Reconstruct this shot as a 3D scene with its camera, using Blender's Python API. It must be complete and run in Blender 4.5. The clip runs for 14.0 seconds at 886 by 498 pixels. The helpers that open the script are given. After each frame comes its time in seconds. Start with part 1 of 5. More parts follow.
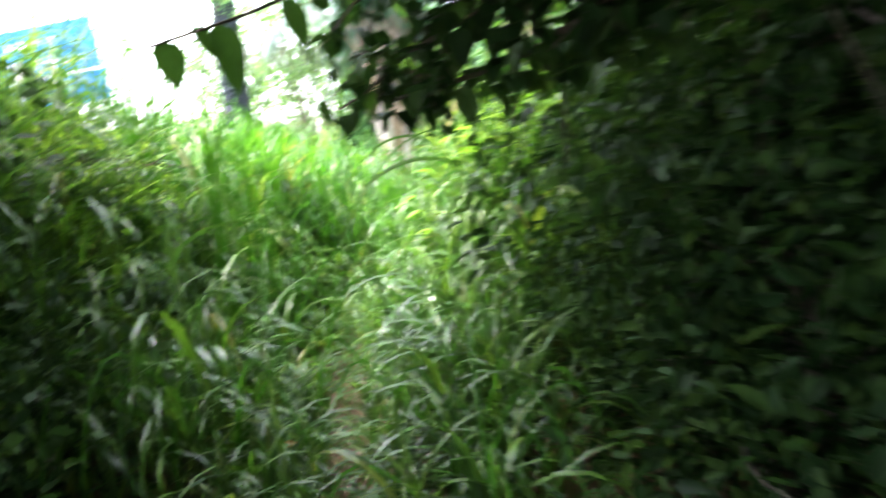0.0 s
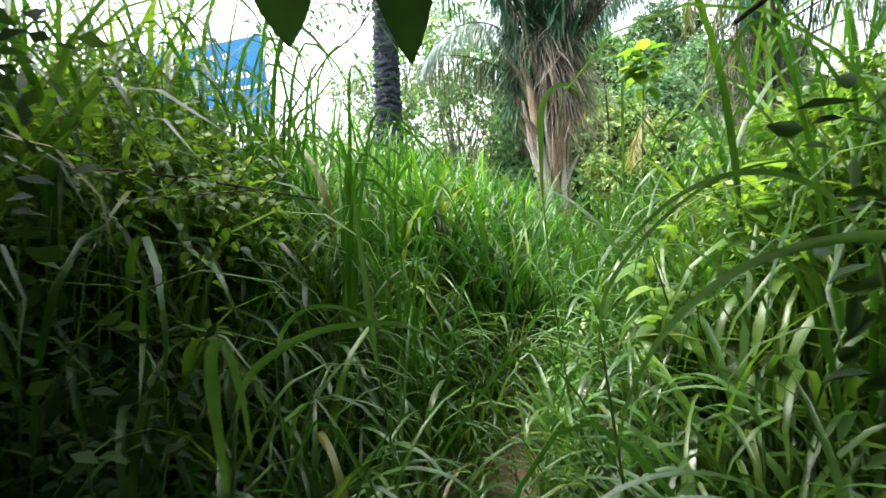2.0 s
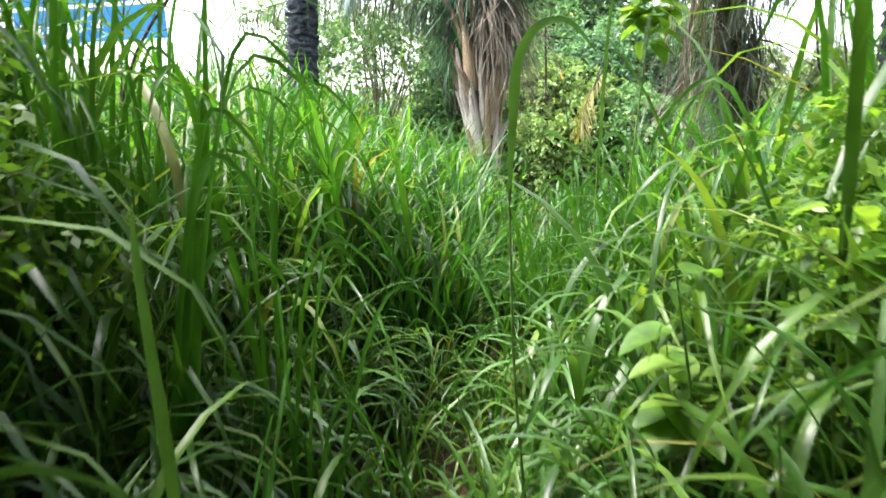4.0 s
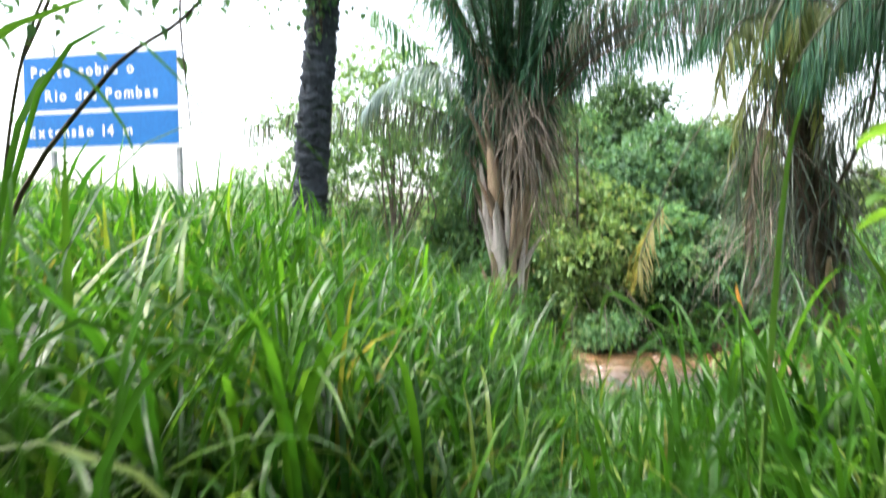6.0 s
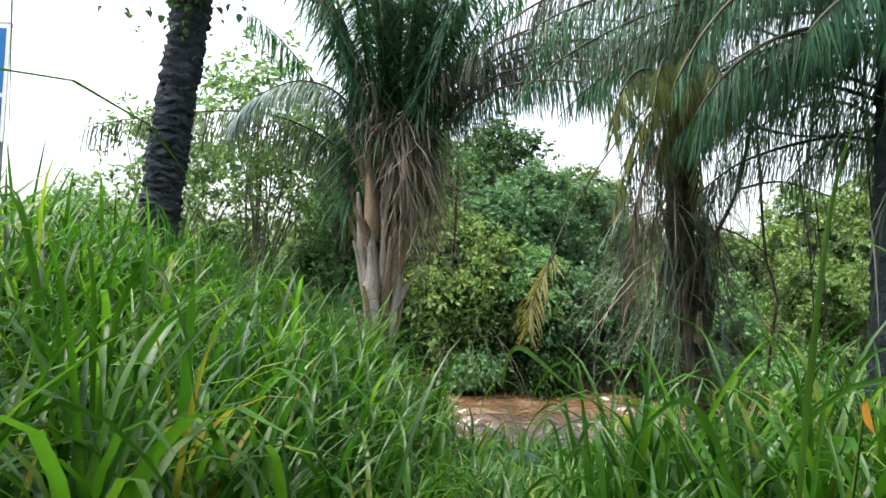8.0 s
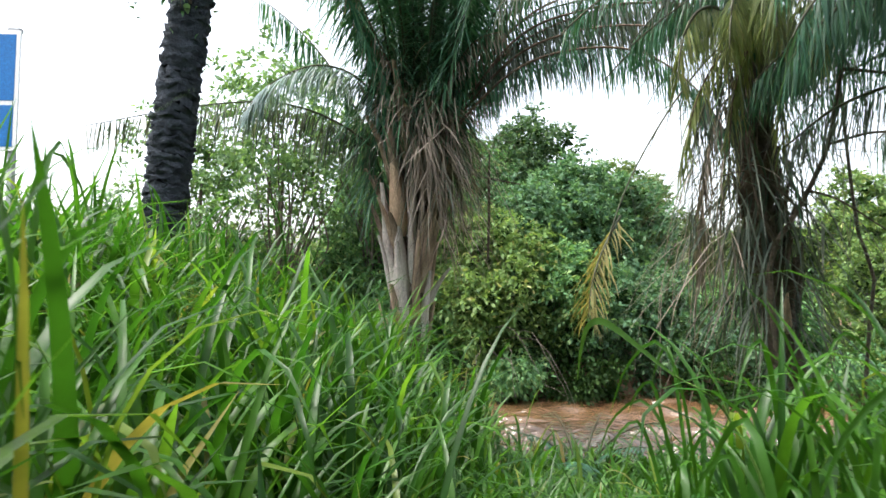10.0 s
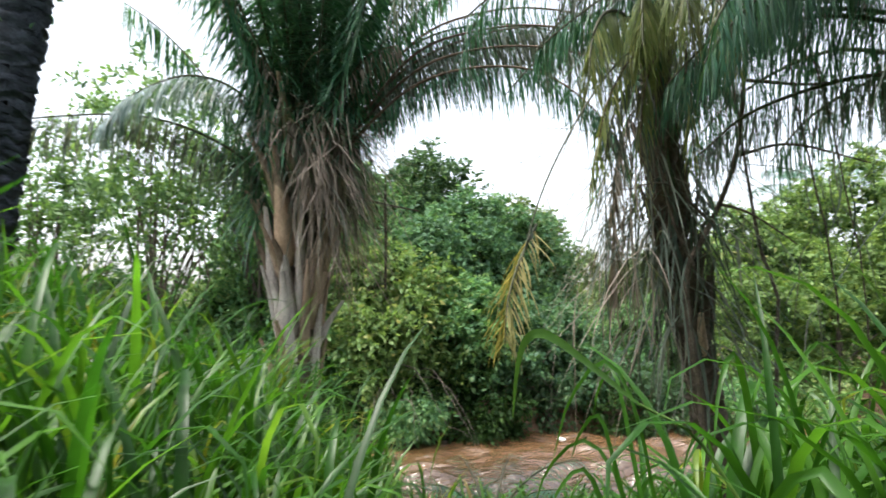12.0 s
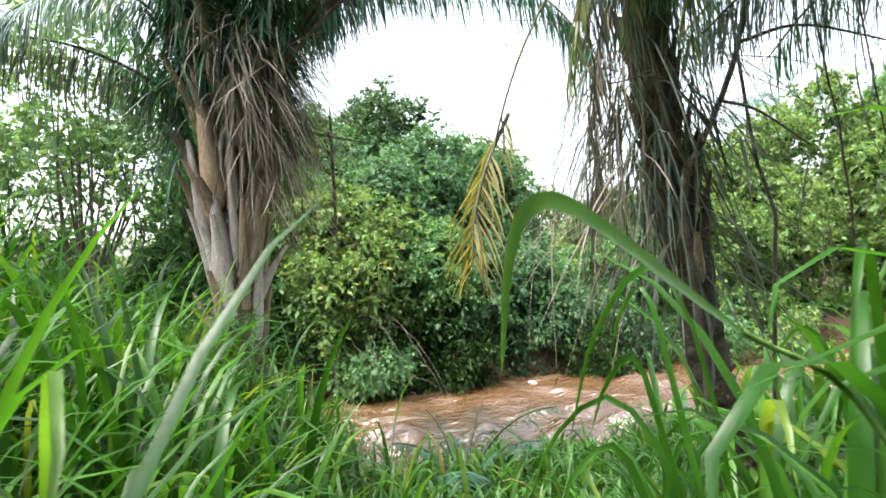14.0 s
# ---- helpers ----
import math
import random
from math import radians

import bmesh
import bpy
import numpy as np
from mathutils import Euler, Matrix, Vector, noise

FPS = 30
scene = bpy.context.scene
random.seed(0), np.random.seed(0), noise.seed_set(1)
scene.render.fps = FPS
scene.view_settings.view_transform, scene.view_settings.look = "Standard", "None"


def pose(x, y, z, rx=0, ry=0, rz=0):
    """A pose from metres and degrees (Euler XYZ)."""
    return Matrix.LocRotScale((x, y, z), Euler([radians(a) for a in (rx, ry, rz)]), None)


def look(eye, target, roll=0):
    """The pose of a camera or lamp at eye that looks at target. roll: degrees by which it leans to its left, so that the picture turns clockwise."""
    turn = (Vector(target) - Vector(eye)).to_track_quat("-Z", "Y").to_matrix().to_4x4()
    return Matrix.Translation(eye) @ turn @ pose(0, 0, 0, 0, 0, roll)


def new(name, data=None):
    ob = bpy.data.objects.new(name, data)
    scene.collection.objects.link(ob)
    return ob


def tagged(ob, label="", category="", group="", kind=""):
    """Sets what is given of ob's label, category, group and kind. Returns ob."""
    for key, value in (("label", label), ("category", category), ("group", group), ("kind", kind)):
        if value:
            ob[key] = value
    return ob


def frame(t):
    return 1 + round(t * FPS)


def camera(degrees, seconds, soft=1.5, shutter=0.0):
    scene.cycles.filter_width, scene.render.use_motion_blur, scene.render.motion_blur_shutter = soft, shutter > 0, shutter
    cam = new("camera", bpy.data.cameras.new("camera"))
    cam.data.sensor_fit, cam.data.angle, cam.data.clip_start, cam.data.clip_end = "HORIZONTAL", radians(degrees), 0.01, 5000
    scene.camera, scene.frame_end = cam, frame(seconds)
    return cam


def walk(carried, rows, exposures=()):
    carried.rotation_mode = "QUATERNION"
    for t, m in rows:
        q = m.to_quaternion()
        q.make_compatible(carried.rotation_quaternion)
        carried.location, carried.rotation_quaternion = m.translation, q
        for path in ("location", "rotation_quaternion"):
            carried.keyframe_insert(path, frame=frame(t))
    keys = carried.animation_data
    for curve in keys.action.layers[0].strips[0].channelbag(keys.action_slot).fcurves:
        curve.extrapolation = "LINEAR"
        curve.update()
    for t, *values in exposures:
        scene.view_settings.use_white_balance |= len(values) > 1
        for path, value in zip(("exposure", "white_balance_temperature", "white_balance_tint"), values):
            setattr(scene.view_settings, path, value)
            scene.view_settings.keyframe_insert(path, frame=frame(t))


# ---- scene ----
cam = camera(72.4, 14.0, soft=1.5, shutter=0.5)
PATH = [
    (0, (0.141, 0.008, 1.127), (0.005, 1.966, 0.743), -10.3),
    (0.5, (-0.013, 0.302, 1.103), (-0.610, 2.158, 0.658), -6.5),
    (1, (-0.090, 0.596, 1.166), (-0.850, 2.419, 0.851), -8.8),
    (1.5, (-0.201, 0.826, 1.147), (-0.864, 2.700, 0.924), -4.0),
    (2, (-0.255, 1.019, 1.161), (-0.793, 2.932, 0.940), -6.4),
    (2.5, (-0.294, 1.227, 1.159), (-0.903, 3.099, 0.809), -2.1),
    (3, (-0.315, 1.410, 1.158), (-0.684, 3.330, 0.739), -0.2),
    (5.5, (-0.608, 2.557, 1.443), (-0.863, 4.517, 1.141), -2.4),
    (6, (-0.619, 2.807, 1.482), (-0.945, 4.779, 1.400), -0.5),
    (6.5, (-0.655, 3.039, 1.532), (-0.857, 5.011, 1.798), 1.1),
    (7, (-0.697, 3.229, 1.523), (-0.770, 5.219, 1.713), 0.8),
    (7.5, (-0.714, 3.233, 1.507), (-0.659, 5.232, 1.559), 1.1),
    (8, (-0.770, 3.231, 1.496), (-0.652, 5.228, 1.530), 3.2),
    (10.5, (-0.775, 4.025, 1.261), (-0.765, 6.024, 1.336), 0.9),
    (11, (-0.773, 4.130, 1.241), (-0.683, 6.126, 1.325), 1.1),
    (11.5, (-0.737, 4.261, 1.236), (-0.507, 6.241, 1.397), -0.5),
    (12, (-0.726, 4.389, 1.212), (-0.372, 6.347, 1.419), -0.3),
    (12.5, (-0.747, 4.595, 1.217), (-0.187, 6.511, 1.349), -0.3),
    (13, (-0.710, 4.730, 1.190), (-0.061, 6.620, 1.281), -1.9),
    (13.5, (-0.612, 4.865, 1.175), (-0.116, 6.802, 1.165), -4.1),
    (14, (-0.560, 5.018, 1.112), (-0.088, 6.961, 1.155), -3.1),
]
SKY, SUN = 0.15, 1.3
EXPOSURES = [(0.0, 4.25), (0.3, 3.75), (0.5, 3.65), (1.0, 3.75), (1.5, 3.3), (2.0, 2.97), (3.2, 3.25), (5.5, 2.78), (6.0, 2.63), (6.6, 1.42), (7.0, 1.27), (7.5, 1.35), (8.0, 1.95), (8.3, 2.0), (10.5, 2.08), (11.0, 2.08), (12.0, 1.95), (13.0, 1.93), (14.0, 2.45)]
walk(cam, [(t, look(eye, target, roll)) for t, eye, target, roll in PATH], EXPOSURES)

# ---------------------------------------------------------------- sky and sun
world = bpy.data.worlds.new("overcast_sky")
scene.world = world
world.use_nodes = True
wn = world.node_tree
wn.nodes.clear()
sky = wn.nodes.new("ShaderNodeTexSky")
sky.sky_type = "NISHITA"
sky.sun_disc = False
sky.sun_elevation = radians(67)
sky.sun_rotation = radians(-103)
sky.air_density, sky.dust_density, sky.ozone_density = 1.0, 4.0, 1.0
veil = wn.nodes.new("ShaderNodeHueSaturation")
veil.inputs["Saturation"].default_value = 0.42
bg = wn.nodes.new("ShaderNodeBackground")
bg.inputs["Strength"].default_value = SKY
wout = wn.nodes.new("ShaderNodeOutputWorld")
wn.links.new(sky.outputs[0], veil.inputs["Color"])
wn.links.new(veil.outputs[0], bg.inputs["Color"])
wn.links.new(bg.outputs[0], wout.inputs["Surface"])

sun_data = bpy.data.lights.new("sun", "SUN")
sun_data.energy, sun_data.angle, sun_data.color = SUN, radians(20), (1.0, 0.96, 0.88)
sun = new("sun", sun_data)
sun.matrix_world = look((-6.5, -1.5, 16), (0, 0, 0))


# ---------------------------------------------------------------- materials
def nodes_of(name):
    m = bpy.data.materials.new(name)
    m.use_nodes = True
    nt = m.node_tree
    nt.nodes.clear()
    out = nt.nodes.new("ShaderNodeOutputMaterial")
    return m, nt, out


def ramp_node(nt, source, stops):
    r = nt.nodes.new("ShaderNodeValToRGB")
    els = r.color_ramp.elements
    while len(els) < len(stops):
        els.new(0.5)
    for e, (p, c) in zip(els, stops):
        e.position, e.color = p, (*c, 1)
    nt.links.new(source, r.inputs["Fac"])
    return r.outputs["Color"]


def noise_node(nt, scale, detail=4.0, rough=0.55, space="Object", stretch=None):
    tc = nt.nodes.new("ShaderNodeTexCoord")
    n = nt.nodes.new("ShaderNodeTexNoise")
    n.inputs["Scale"].default_value = scale
    n.inputs["Detail"].default_value = detail
    n.inputs["Roughness"].default_value = rough
    src = tc.outputs[space]
    if stretch:
        mp = nt.nodes.new("ShaderNodeMapping")
        mp.inputs["Scale"].default_value = stretch
        nt.links.new(src, mp.inputs["Vector"])
        src = mp.outputs["Vector"]
    nt.links.new(src, n.inputs["Vector"])
    return n.outputs["Fac"]


def mixed(nt, a, b, fac, mode="MIX"):
    m = nt.nodes.new("ShaderNodeMix")
    m.data_type, m.blend_type = "RGBA", mode
    for sock, v in ((m.inputs[0], fac), (m.inputs[6], a), (m.inputs[7], b)):
        if hasattr(v, "node"):
            nt.links.new(v, sock)
        else:
            sock.default_value = v if isinstance(v, float) else (*v, 1)
    return m.outputs[2]


def bumped(nt, height, strength, distance=0.01):
    b = nt.nodes.new("ShaderNodeBump")
    b.inputs["Strength"].default_value = strength
    b.inputs["Distance"].default_value = distance
    nt.links.new(height, b.inputs["Height"])
    return b.outputs["Normal"]


def leaf_material(name, stops, rough=0.4, through_light=0.4, spec=0.5, blotch=6.0, cool=1.5):
    """Thin leaves: colour varies leaf by leaf and in blotches, with light shining through."""
    m, nt, out = nodes_of(name)
    geo = nt.nodes.new("ShaderNodeNewGeometry")
    col = ramp_node(nt, geo.outputs["Random Per Island"], [(p, (r, g, cool * bl)) for p, (r, g, bl) in stops])
    spots = ramp_node(nt, noise_node(nt, blotch, 5.0), [(0.3, (0.55, 0.55, 0.5)), (0.7, (1.25, 1.2, 1.1))])
    col = mixed(nt, col, spots, 1.0, "MULTIPLY")
    p = nt.nodes.new("ShaderNodeBsdfPrincipled")
    nt.links.new(col, p.inputs["Base Color"])
    p.inputs["Roughness"].default_value = rough
    p.inputs["Specular IOR Level"].default_value = spec
    nt.links.new(bumped(nt, noise_node(nt, 90.0, 2.0), 0.25, 0.003), p.inputs["Normal"])
    tr = nt.nodes.new("ShaderNodeBsdfTranslucent")
    nt.links.new(mixed(nt, col, (1.6, 1.5, 0.75), 1.0, "MULTIPLY"), tr.inputs["Color"])
    mx = nt.nodes.new("ShaderNodeMixShader")
    mx.inputs[0].default_value = through_light
    nt.links.new(p.outputs[0], mx.inputs[1])
    nt.links.new(tr.outputs[0], mx.inputs[2])
    nt.links.new(mx.outputs[0], out.inputs["Surface"])
    return m


def solid_material(name, stops, scale=8.0, rough=0.85, bump=0.6, stretch=None, fine=60.0, spec=0.3, islands=0.0):
    """Bark, soil and the like: two scales of noise in colour and relief."""
    m, nt, out = nodes_of(name)
    big = noise_node(nt, scale, 6.0, 0.6, stretch=stretch)
    small = noise_node(nt, fine, 4.0, 0.6, stretch=stretch)
    col = ramp_node(nt, big, stops)
    grain = ramp_node(nt, small, [(0.3, (0.6, 0.6, 0.6)), (0.7, (1.25, 1.25, 1.25))])
    col = mixed(nt, col, grain, 1.0, "MULTIPLY")
    if islands:
        geo = nt.nodes.new("ShaderNodeNewGeometry")
        info = nt.nodes.new("ShaderNodeObjectInfo")
        add = nt.nodes.new("ShaderNodeMath")
        add.operation = "ADD"
        nt.links.new(geo.outputs["Random Per Island"], add.inputs[0])
        nt.links.new(info.outputs["Random"], add.inputs[1])
        frac = nt.nodes.new("ShaderNodeMath")
        frac.operation = "FRACT"
        nt.links.new(add.outputs[0], frac.inputs[0])
        tone = ramp_node(nt, frac.outputs[0], [(0.0, (1 - islands,) * 3), (1.0, (1 + islands,) * 3)])
        col = mixed(nt, col, tone, 1.0, "MULTIPLY")
    p = nt.nodes.new("ShaderNodeBsdfPrincipled")
    nt.links.new(col, p.inputs["Base Color"])
    p.inputs["Roughness"].default_value = rough
    p.inputs["Specular IOR Level"].default_value = spec
    nt.links.new(bumped(nt, small, bump, 0.02), p.inputs["Normal"])
    nt.links.new(p.outputs[0], out.inputs["Surface"])
    return m


GRASS = leaf_material("grass_blades", [(0.0, (0.016, 0.07, 0.009)), (0.5, (0.034, 0.125, 0.014)), (0.88, (0.072, 0.2, 0.022)), (0.985, (0.15, 0.22, 0.036)), (1.0, (0.2, 0.19, 0.055))], 0.4, 0.47, 0.42, cool=1.0)
GRASS_DARK = leaf_material("undergrowth_blades", [(0.0, (0.03, 0.105, 0.016)), (0.6, (0.055, 0.17, 0.024)), (0.97, (0.11, 0.24, 0.038)), (1.0, (0.24, 0.18, 0.08))], 0.42, 0.4, 0.4, cool=1.0)
GRASS_TRAIL = leaf_material("footpath_grass", [(0.0, (0.026, 0.08, 0.012)), (0.55, (0.05, 0.13, 0.018)), (0.93, (0.1, 0.2, 0.03)), (0.988, (0.14, 0.2, 0.036)), (1.0, (0.2, 0.19, 0.06))], 0.36, 0.42, 0.5, cool=1.0)
# Greyer green puts part of the sky's reflection into the colour, besides the gloss.
BLADE = leaf_material("broad_grass_blades", [(0.0, (0.04, 0.11, 0.026)), (0.6, (0.07, 0.17, 0.04)), (1.0, (0.12, 0.24, 0.06))], 0.27, 0.4, 0.8, cool=1.0)
STEM = solid_material("grass_stems", [(0.3, (0.07, 0.16, 0.03)), (0.7, (0.14, 0.24, 0.05))], 5.0, 0.5, 0.2)
# Blue is raised here to imitate distance haze.
LEAF_MID = leaf_material("bush_leaves", [(0.0, (0.068, 0.17, 0.052)), (0.5, (0.115, 0.255, 0.075)), (0.9, (0.185, 0.34, 0.095)), (1.0, (0.27, 0.36, 0.12))], 0.55, 0.45, 0.2, cool=1.7)
LEAF_LIGHT = leaf_material("light_leaves", [(0.0, (0.095, 0.178, 0.045)), (0.5, (0.15, 0.265, 0.06)), (0.9, (0.225, 0.345, 0.085)), (1.0, (0.36, 0.37, 0.11))], 0.55, 0.43, 0.2, cool=1.7)
# Leaf colour darkened so that deep shade is part of it.
LEAF_SHADE = leaf_material("shade_leaves", [(0.0, (0.013, 0.037, 0.008)), (0.6, (0.025, 0.064, 0.012)), (1.0, (0.05, 0.1, 0.018))], 0.6, 0.3, 0.12)
LEAF_AIRY = leaf_material("thin_tree_leaves", [(0.0, (0.068, 0.145, 0.05)), (0.5, (0.108, 0.215, 0.066)), (1.0, (0.165, 0.285, 0.08))], 0.5, 0.44, 0.25, cool=1.6)
LEAF_OLIVE = leaf_material("olive_leaves", [(0.0, (0.075, 0.14, 0.045)), (0.6, (0.13, 0.2, 0.065)), (1.0, (0.19, 0.26, 0.09))], 0.55, 0.38, 0.2)
LEAF_BLUE = leaf_material("shaded_tree_leaves", [(0.0, (0.045, 0.12, 0.05)), (0.6, (0.085, 0.19, 0.072)), (1.0, (0.15, 0.28, 0.1))], 0.5, 0.4, 0.25)
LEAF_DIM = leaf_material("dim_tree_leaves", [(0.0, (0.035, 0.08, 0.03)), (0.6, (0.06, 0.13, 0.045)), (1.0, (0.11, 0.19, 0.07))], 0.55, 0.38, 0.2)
LEAF_LIME = leaf_material("sunny_tree_leaves", [(0.0, (0.09, 0.175, 0.045)), (0.6, (0.145, 0.25, 0.06)), (1.0, (0.23, 0.33, 0.085))], 0.5, 0.42, 0.2)
LEAF_NEAR = leaf_material("broad_leaves", [(0.0, (0.06, 0.15, 0.014)), (0.6, (0.115, 0.25, 0.024)), (1.0, (0.22, 0.36, 0.04))], 0.42, 0.55, blotch=25.0)
PALM_GREEN = leaf_material("palm_leaflets", [(0.0, (0.026, 0.095, 0.045)), (0.6, (0.05, 0.155, 0.066)), (1.0, (0.095, 0.22, 0.085))], 0.42, 0.38, 0.3)
PALM_GREY = leaf_material("fading_palm_leaflets", [(0.0, (0.052, 0.078, 0.046)), (0.5, (0.088, 0.118, 0.07)), (1.0, (0.155, 0.17, 0.105))], 0.6, 0.3, 0.2)
# Pale colour stands in for the sky's sheen on one frond.
PALM_SHEEN = leaf_material("sheen_palm_leaflets", [(0.0, (0.09, 0.17, 0.12)), (0.6, (0.15, 0.24, 0.18)), (1.0, (0.24, 0.33, 0.26))], 0.35, 0.38, 0.5)
PALM_DRY = leaf_material("dead_palm_leaflets", [(0.0, (0.12, 0.102, 0.06)), (0.5, (0.22, 0.19, 0.115)), (1.0, (0.37, 0.32, 0.2))], 0.75, 0.2, 0.2)
PALM_YELLOW = leaf_material("yellowing_palm_leaflets", [(0.0, (0.13, 0.14, 0.035)), (0.6, (0.22, 0.215, 0.06)), (1.0, (0.32, 0.295, 0.1))], 0.5, 0.4)
PALM_LIME = leaf_material("yellow_green_leaflets", [(0.0, (0.1, 0.15, 0.03)), (0.6, (0.18, 0.24, 0.06)), (1.0, (0.28, 0.3, 0.09))], 0.45, 0.4)
RACHIS = solid_material("palm_midrib", [(0.3, (0.04, 0.05, 0.028)), (0.7, (0.1, 0.1, 0.055))], 4.0, 0.6, 0.2)
RACHIS_DRY = solid_material("dry_midrib", [(0.3, (0.07, 0.05, 0.035)), (0.7, (0.17, 0.12, 0.08))], 4.0, 0.8, 0.3)
# The bluish lift of haze glare is mixed into this bark colour.
BARK_DARK = solid_material("dark_palm_bark", [(0.3, (0.022, 0.027, 0.035)), (0.62, (0.055, 0.065, 0.08)), (0.82, (0.15, 0.165, 0.185))], 9.0, 0.9, 0.9, fine=45.0)
BARK_BROWN = solid_material("palm_bark", [(0.3, (0.05, 0.038, 0.028)), (0.6, (0.12, 0.09, 0.065)), (0.8, (0.22, 0.17, 0.13))], 7.0, 0.9, 0.9, fine=50.0)
BARK_TREE = solid_material("tree_bark", [(0.3, (0.06, 0.05, 0.04)), (0.7, (0.2, 0.17, 0.14))], 9.0, 0.9, 0.7)
STALK_GREEN = solid_material("green_leaf_stalk", [(0.3, (0.02, 0.055, 0.03)), (0.7, (0.06, 0.12, 0.06))], 5.0, 0.5, 0.2)
BOOT_BROWN = solid_material("old_leaf_bases", [(0.25, (0.17, 0.115, 0.08)), (0.55, (0.33, 0.24, 0.17)), (0.8, (0.5, 0.39, 0.3))], 6.0, 0.85, 0.6, stretch=(6, 6, 1.0), fine=30.0, islands=0.35)
BOOT_PALE = solid_material("weathered_leaf_bases", [(0.25, (0.42, 0.36, 0.32)), (0.6, (0.62, 0.55, 0.5)), (0.85, (0.74, 0.68, 0.63))], 5.0, 0.85, 0.5, stretch=(6, 6, 1.0), fine=30.0, islands=0.15)
BOOT_TAN = solid_material("tan_leaf_base", [(0.25, (0.38, 0.25, 0.16)), (0.7, (0.58, 0.42, 0.29))], 5.0, 0.85, 0.5, stretch=(4, 4, 1.0), fine=30.0)
SOIL = solid_material("bank_soil", [(0.25, (0.06, 0.04, 0.025)), (0.5, (0.15, 0.09, 0.055)), (0.75, (0.24, 0.15, 0.1))], 1.6, 0.95, 1.0, fine=24.0)
TWIG = solid_material("dead_twig", [(0.3, (0.05, 0.04, 0.03)), (0.7, (0.14, 0.11, 0.08))], 12.0, 0.9, 0.5)
ORANGE_LEAF = leaf_material("fallen_orange_leaf", [(0.0, (0.5, 0.2, 0.03)), (1.0, (0.62, 0.3, 0.04))], 0.5, 0.4)
SIGN_BLUE = solid_material("blue_sign_sheeting", [(0.2, (0.006, 0.12, 0.36)), (0.8, (0.01, 0.15, 0.43))], 2.0, 0.5, 0.05, spec=0.25)
SIGN_WHITE = solid_material("white_sign_sheeting", [(0.2, (0.7, 0.71, 0.72)), (0.8, (0.82, 0.82, 0.82))], 3.0, 0.45, 0.05, spec=0.5)
STEEL = solid_material("galvanised_steel", [(0.3, (0.25, 0.26, 0.27)), (0.7, (0.42, 0.43, 0.44))], 14.0, 0.5, 0.2)
FOAM = solid_material("pale_litter", [(0.3, (0.6, 0.6, 0.58)), (0.7, (0.8, 0.8, 0.78))], 20.0, 0.6, 0.3)


def water_material():
    m, nt, out = nodes_of("muddy_water")
    silt = ramp_node(nt, noise_node(nt, 0.9, 5.0, 0.6, stretch=(0.35, 1.3, 1)), [(0.3, (0.085, 0.045, 0.019)), (0.7, (0.135, 0.075, 0.035))])
    p = nt.nodes.new("ShaderNodeBsdfPrincipled")
    nt.links.new(silt, p.inputs["Base Color"])
    p.inputs["Roughness"].default_value = 0.04
    p.inputs["IOR"].default_value = 1.6
    p.inputs["Specular IOR Level"].default_value = 0.9
    swell = noise_node(nt, 2.2, 4.0, 0.6, stretch=(0.55, 1.5, 1))
    chop = noise_node(nt, 11.0, 3.0, 0.6, stretch=(0.6, 1.3, 1))
    both = nt.nodes.new("ShaderNodeMath")
    both.operation = "MULTIPLY_ADD"
    nt.links.new(chop, both.inputs[0])
    both.inputs[1].default_value = 0.5
    nt.links.new(swell, both.inputs[2])
    nt.links.new(bumped(nt, both.outputs[0], 0.8, 0.1), p.inputs["Normal"])
    nt.links.new(p.outputs[0], out.inputs["Surface"])
    return m


WATER = water_material()


# ---------------------------------------------------------------- mesh helpers
MANY = {"inner_shade_leaves", "feathering", "branchwork", "foliage", "dead_skirt", "green_skirt", "stalk_layer", "crown"}


def mesh_data(name, verts, faces, mat, smooth=True):
    """A mesh from arrays of corners and of equal-sided faces."""
    verts, faces = np.asarray(verts, np.float32).reshape(-1, 3), np.asarray(faces, np.int32)
    me = bpy.data.meshes.new(name)
    sides = faces.shape[1]
    me.vertices.add(len(verts))
    me.vertices.foreach_set("co", verts.ravel())
    me.loops.add(faces.size)
    me.loops.foreach_set("vertex_index", faces.ravel())
    me.polygons.add(len(faces))
    me.polygons.foreach_set("loop_start", np.arange(0, faces.size, sides, dtype=np.int32))
    if smooth:
        me.polygons.foreach_set("use_smooth", np.ones(len(faces), bool))
    me.update(calc_edges=True)
    me.validate()
    me.materials.append(mat)
    return me


def piece(name, geo, mat, parent=None, label="", smooth=True):
    ob = new(name, mesh_data(name, geo[0], geo[1], mat, smooth))
    if parent is not None:
        ob.parent = parent
    if label:
        tagged(ob, label)
    if name in MANY:
        tagged(ob, kind="stuff")
    return ob


def thing(name, at, label, category, group="", kind=""):
    ob = new(name)
    ob.location = at
    ob.empty_display_size = 0.1
    return tagged(ob, label, category, group, kind)


def joined(parts):
    vs, fs, n = [], [], 0
    for v, f in parts:
        v = np.asarray(v, float).reshape(-1, 3)
        vs.append(v)
        fs.append(np.asarray(f) + n)
        n += len(v)
    return np.concatenate(vs), np.concatenate(fs)


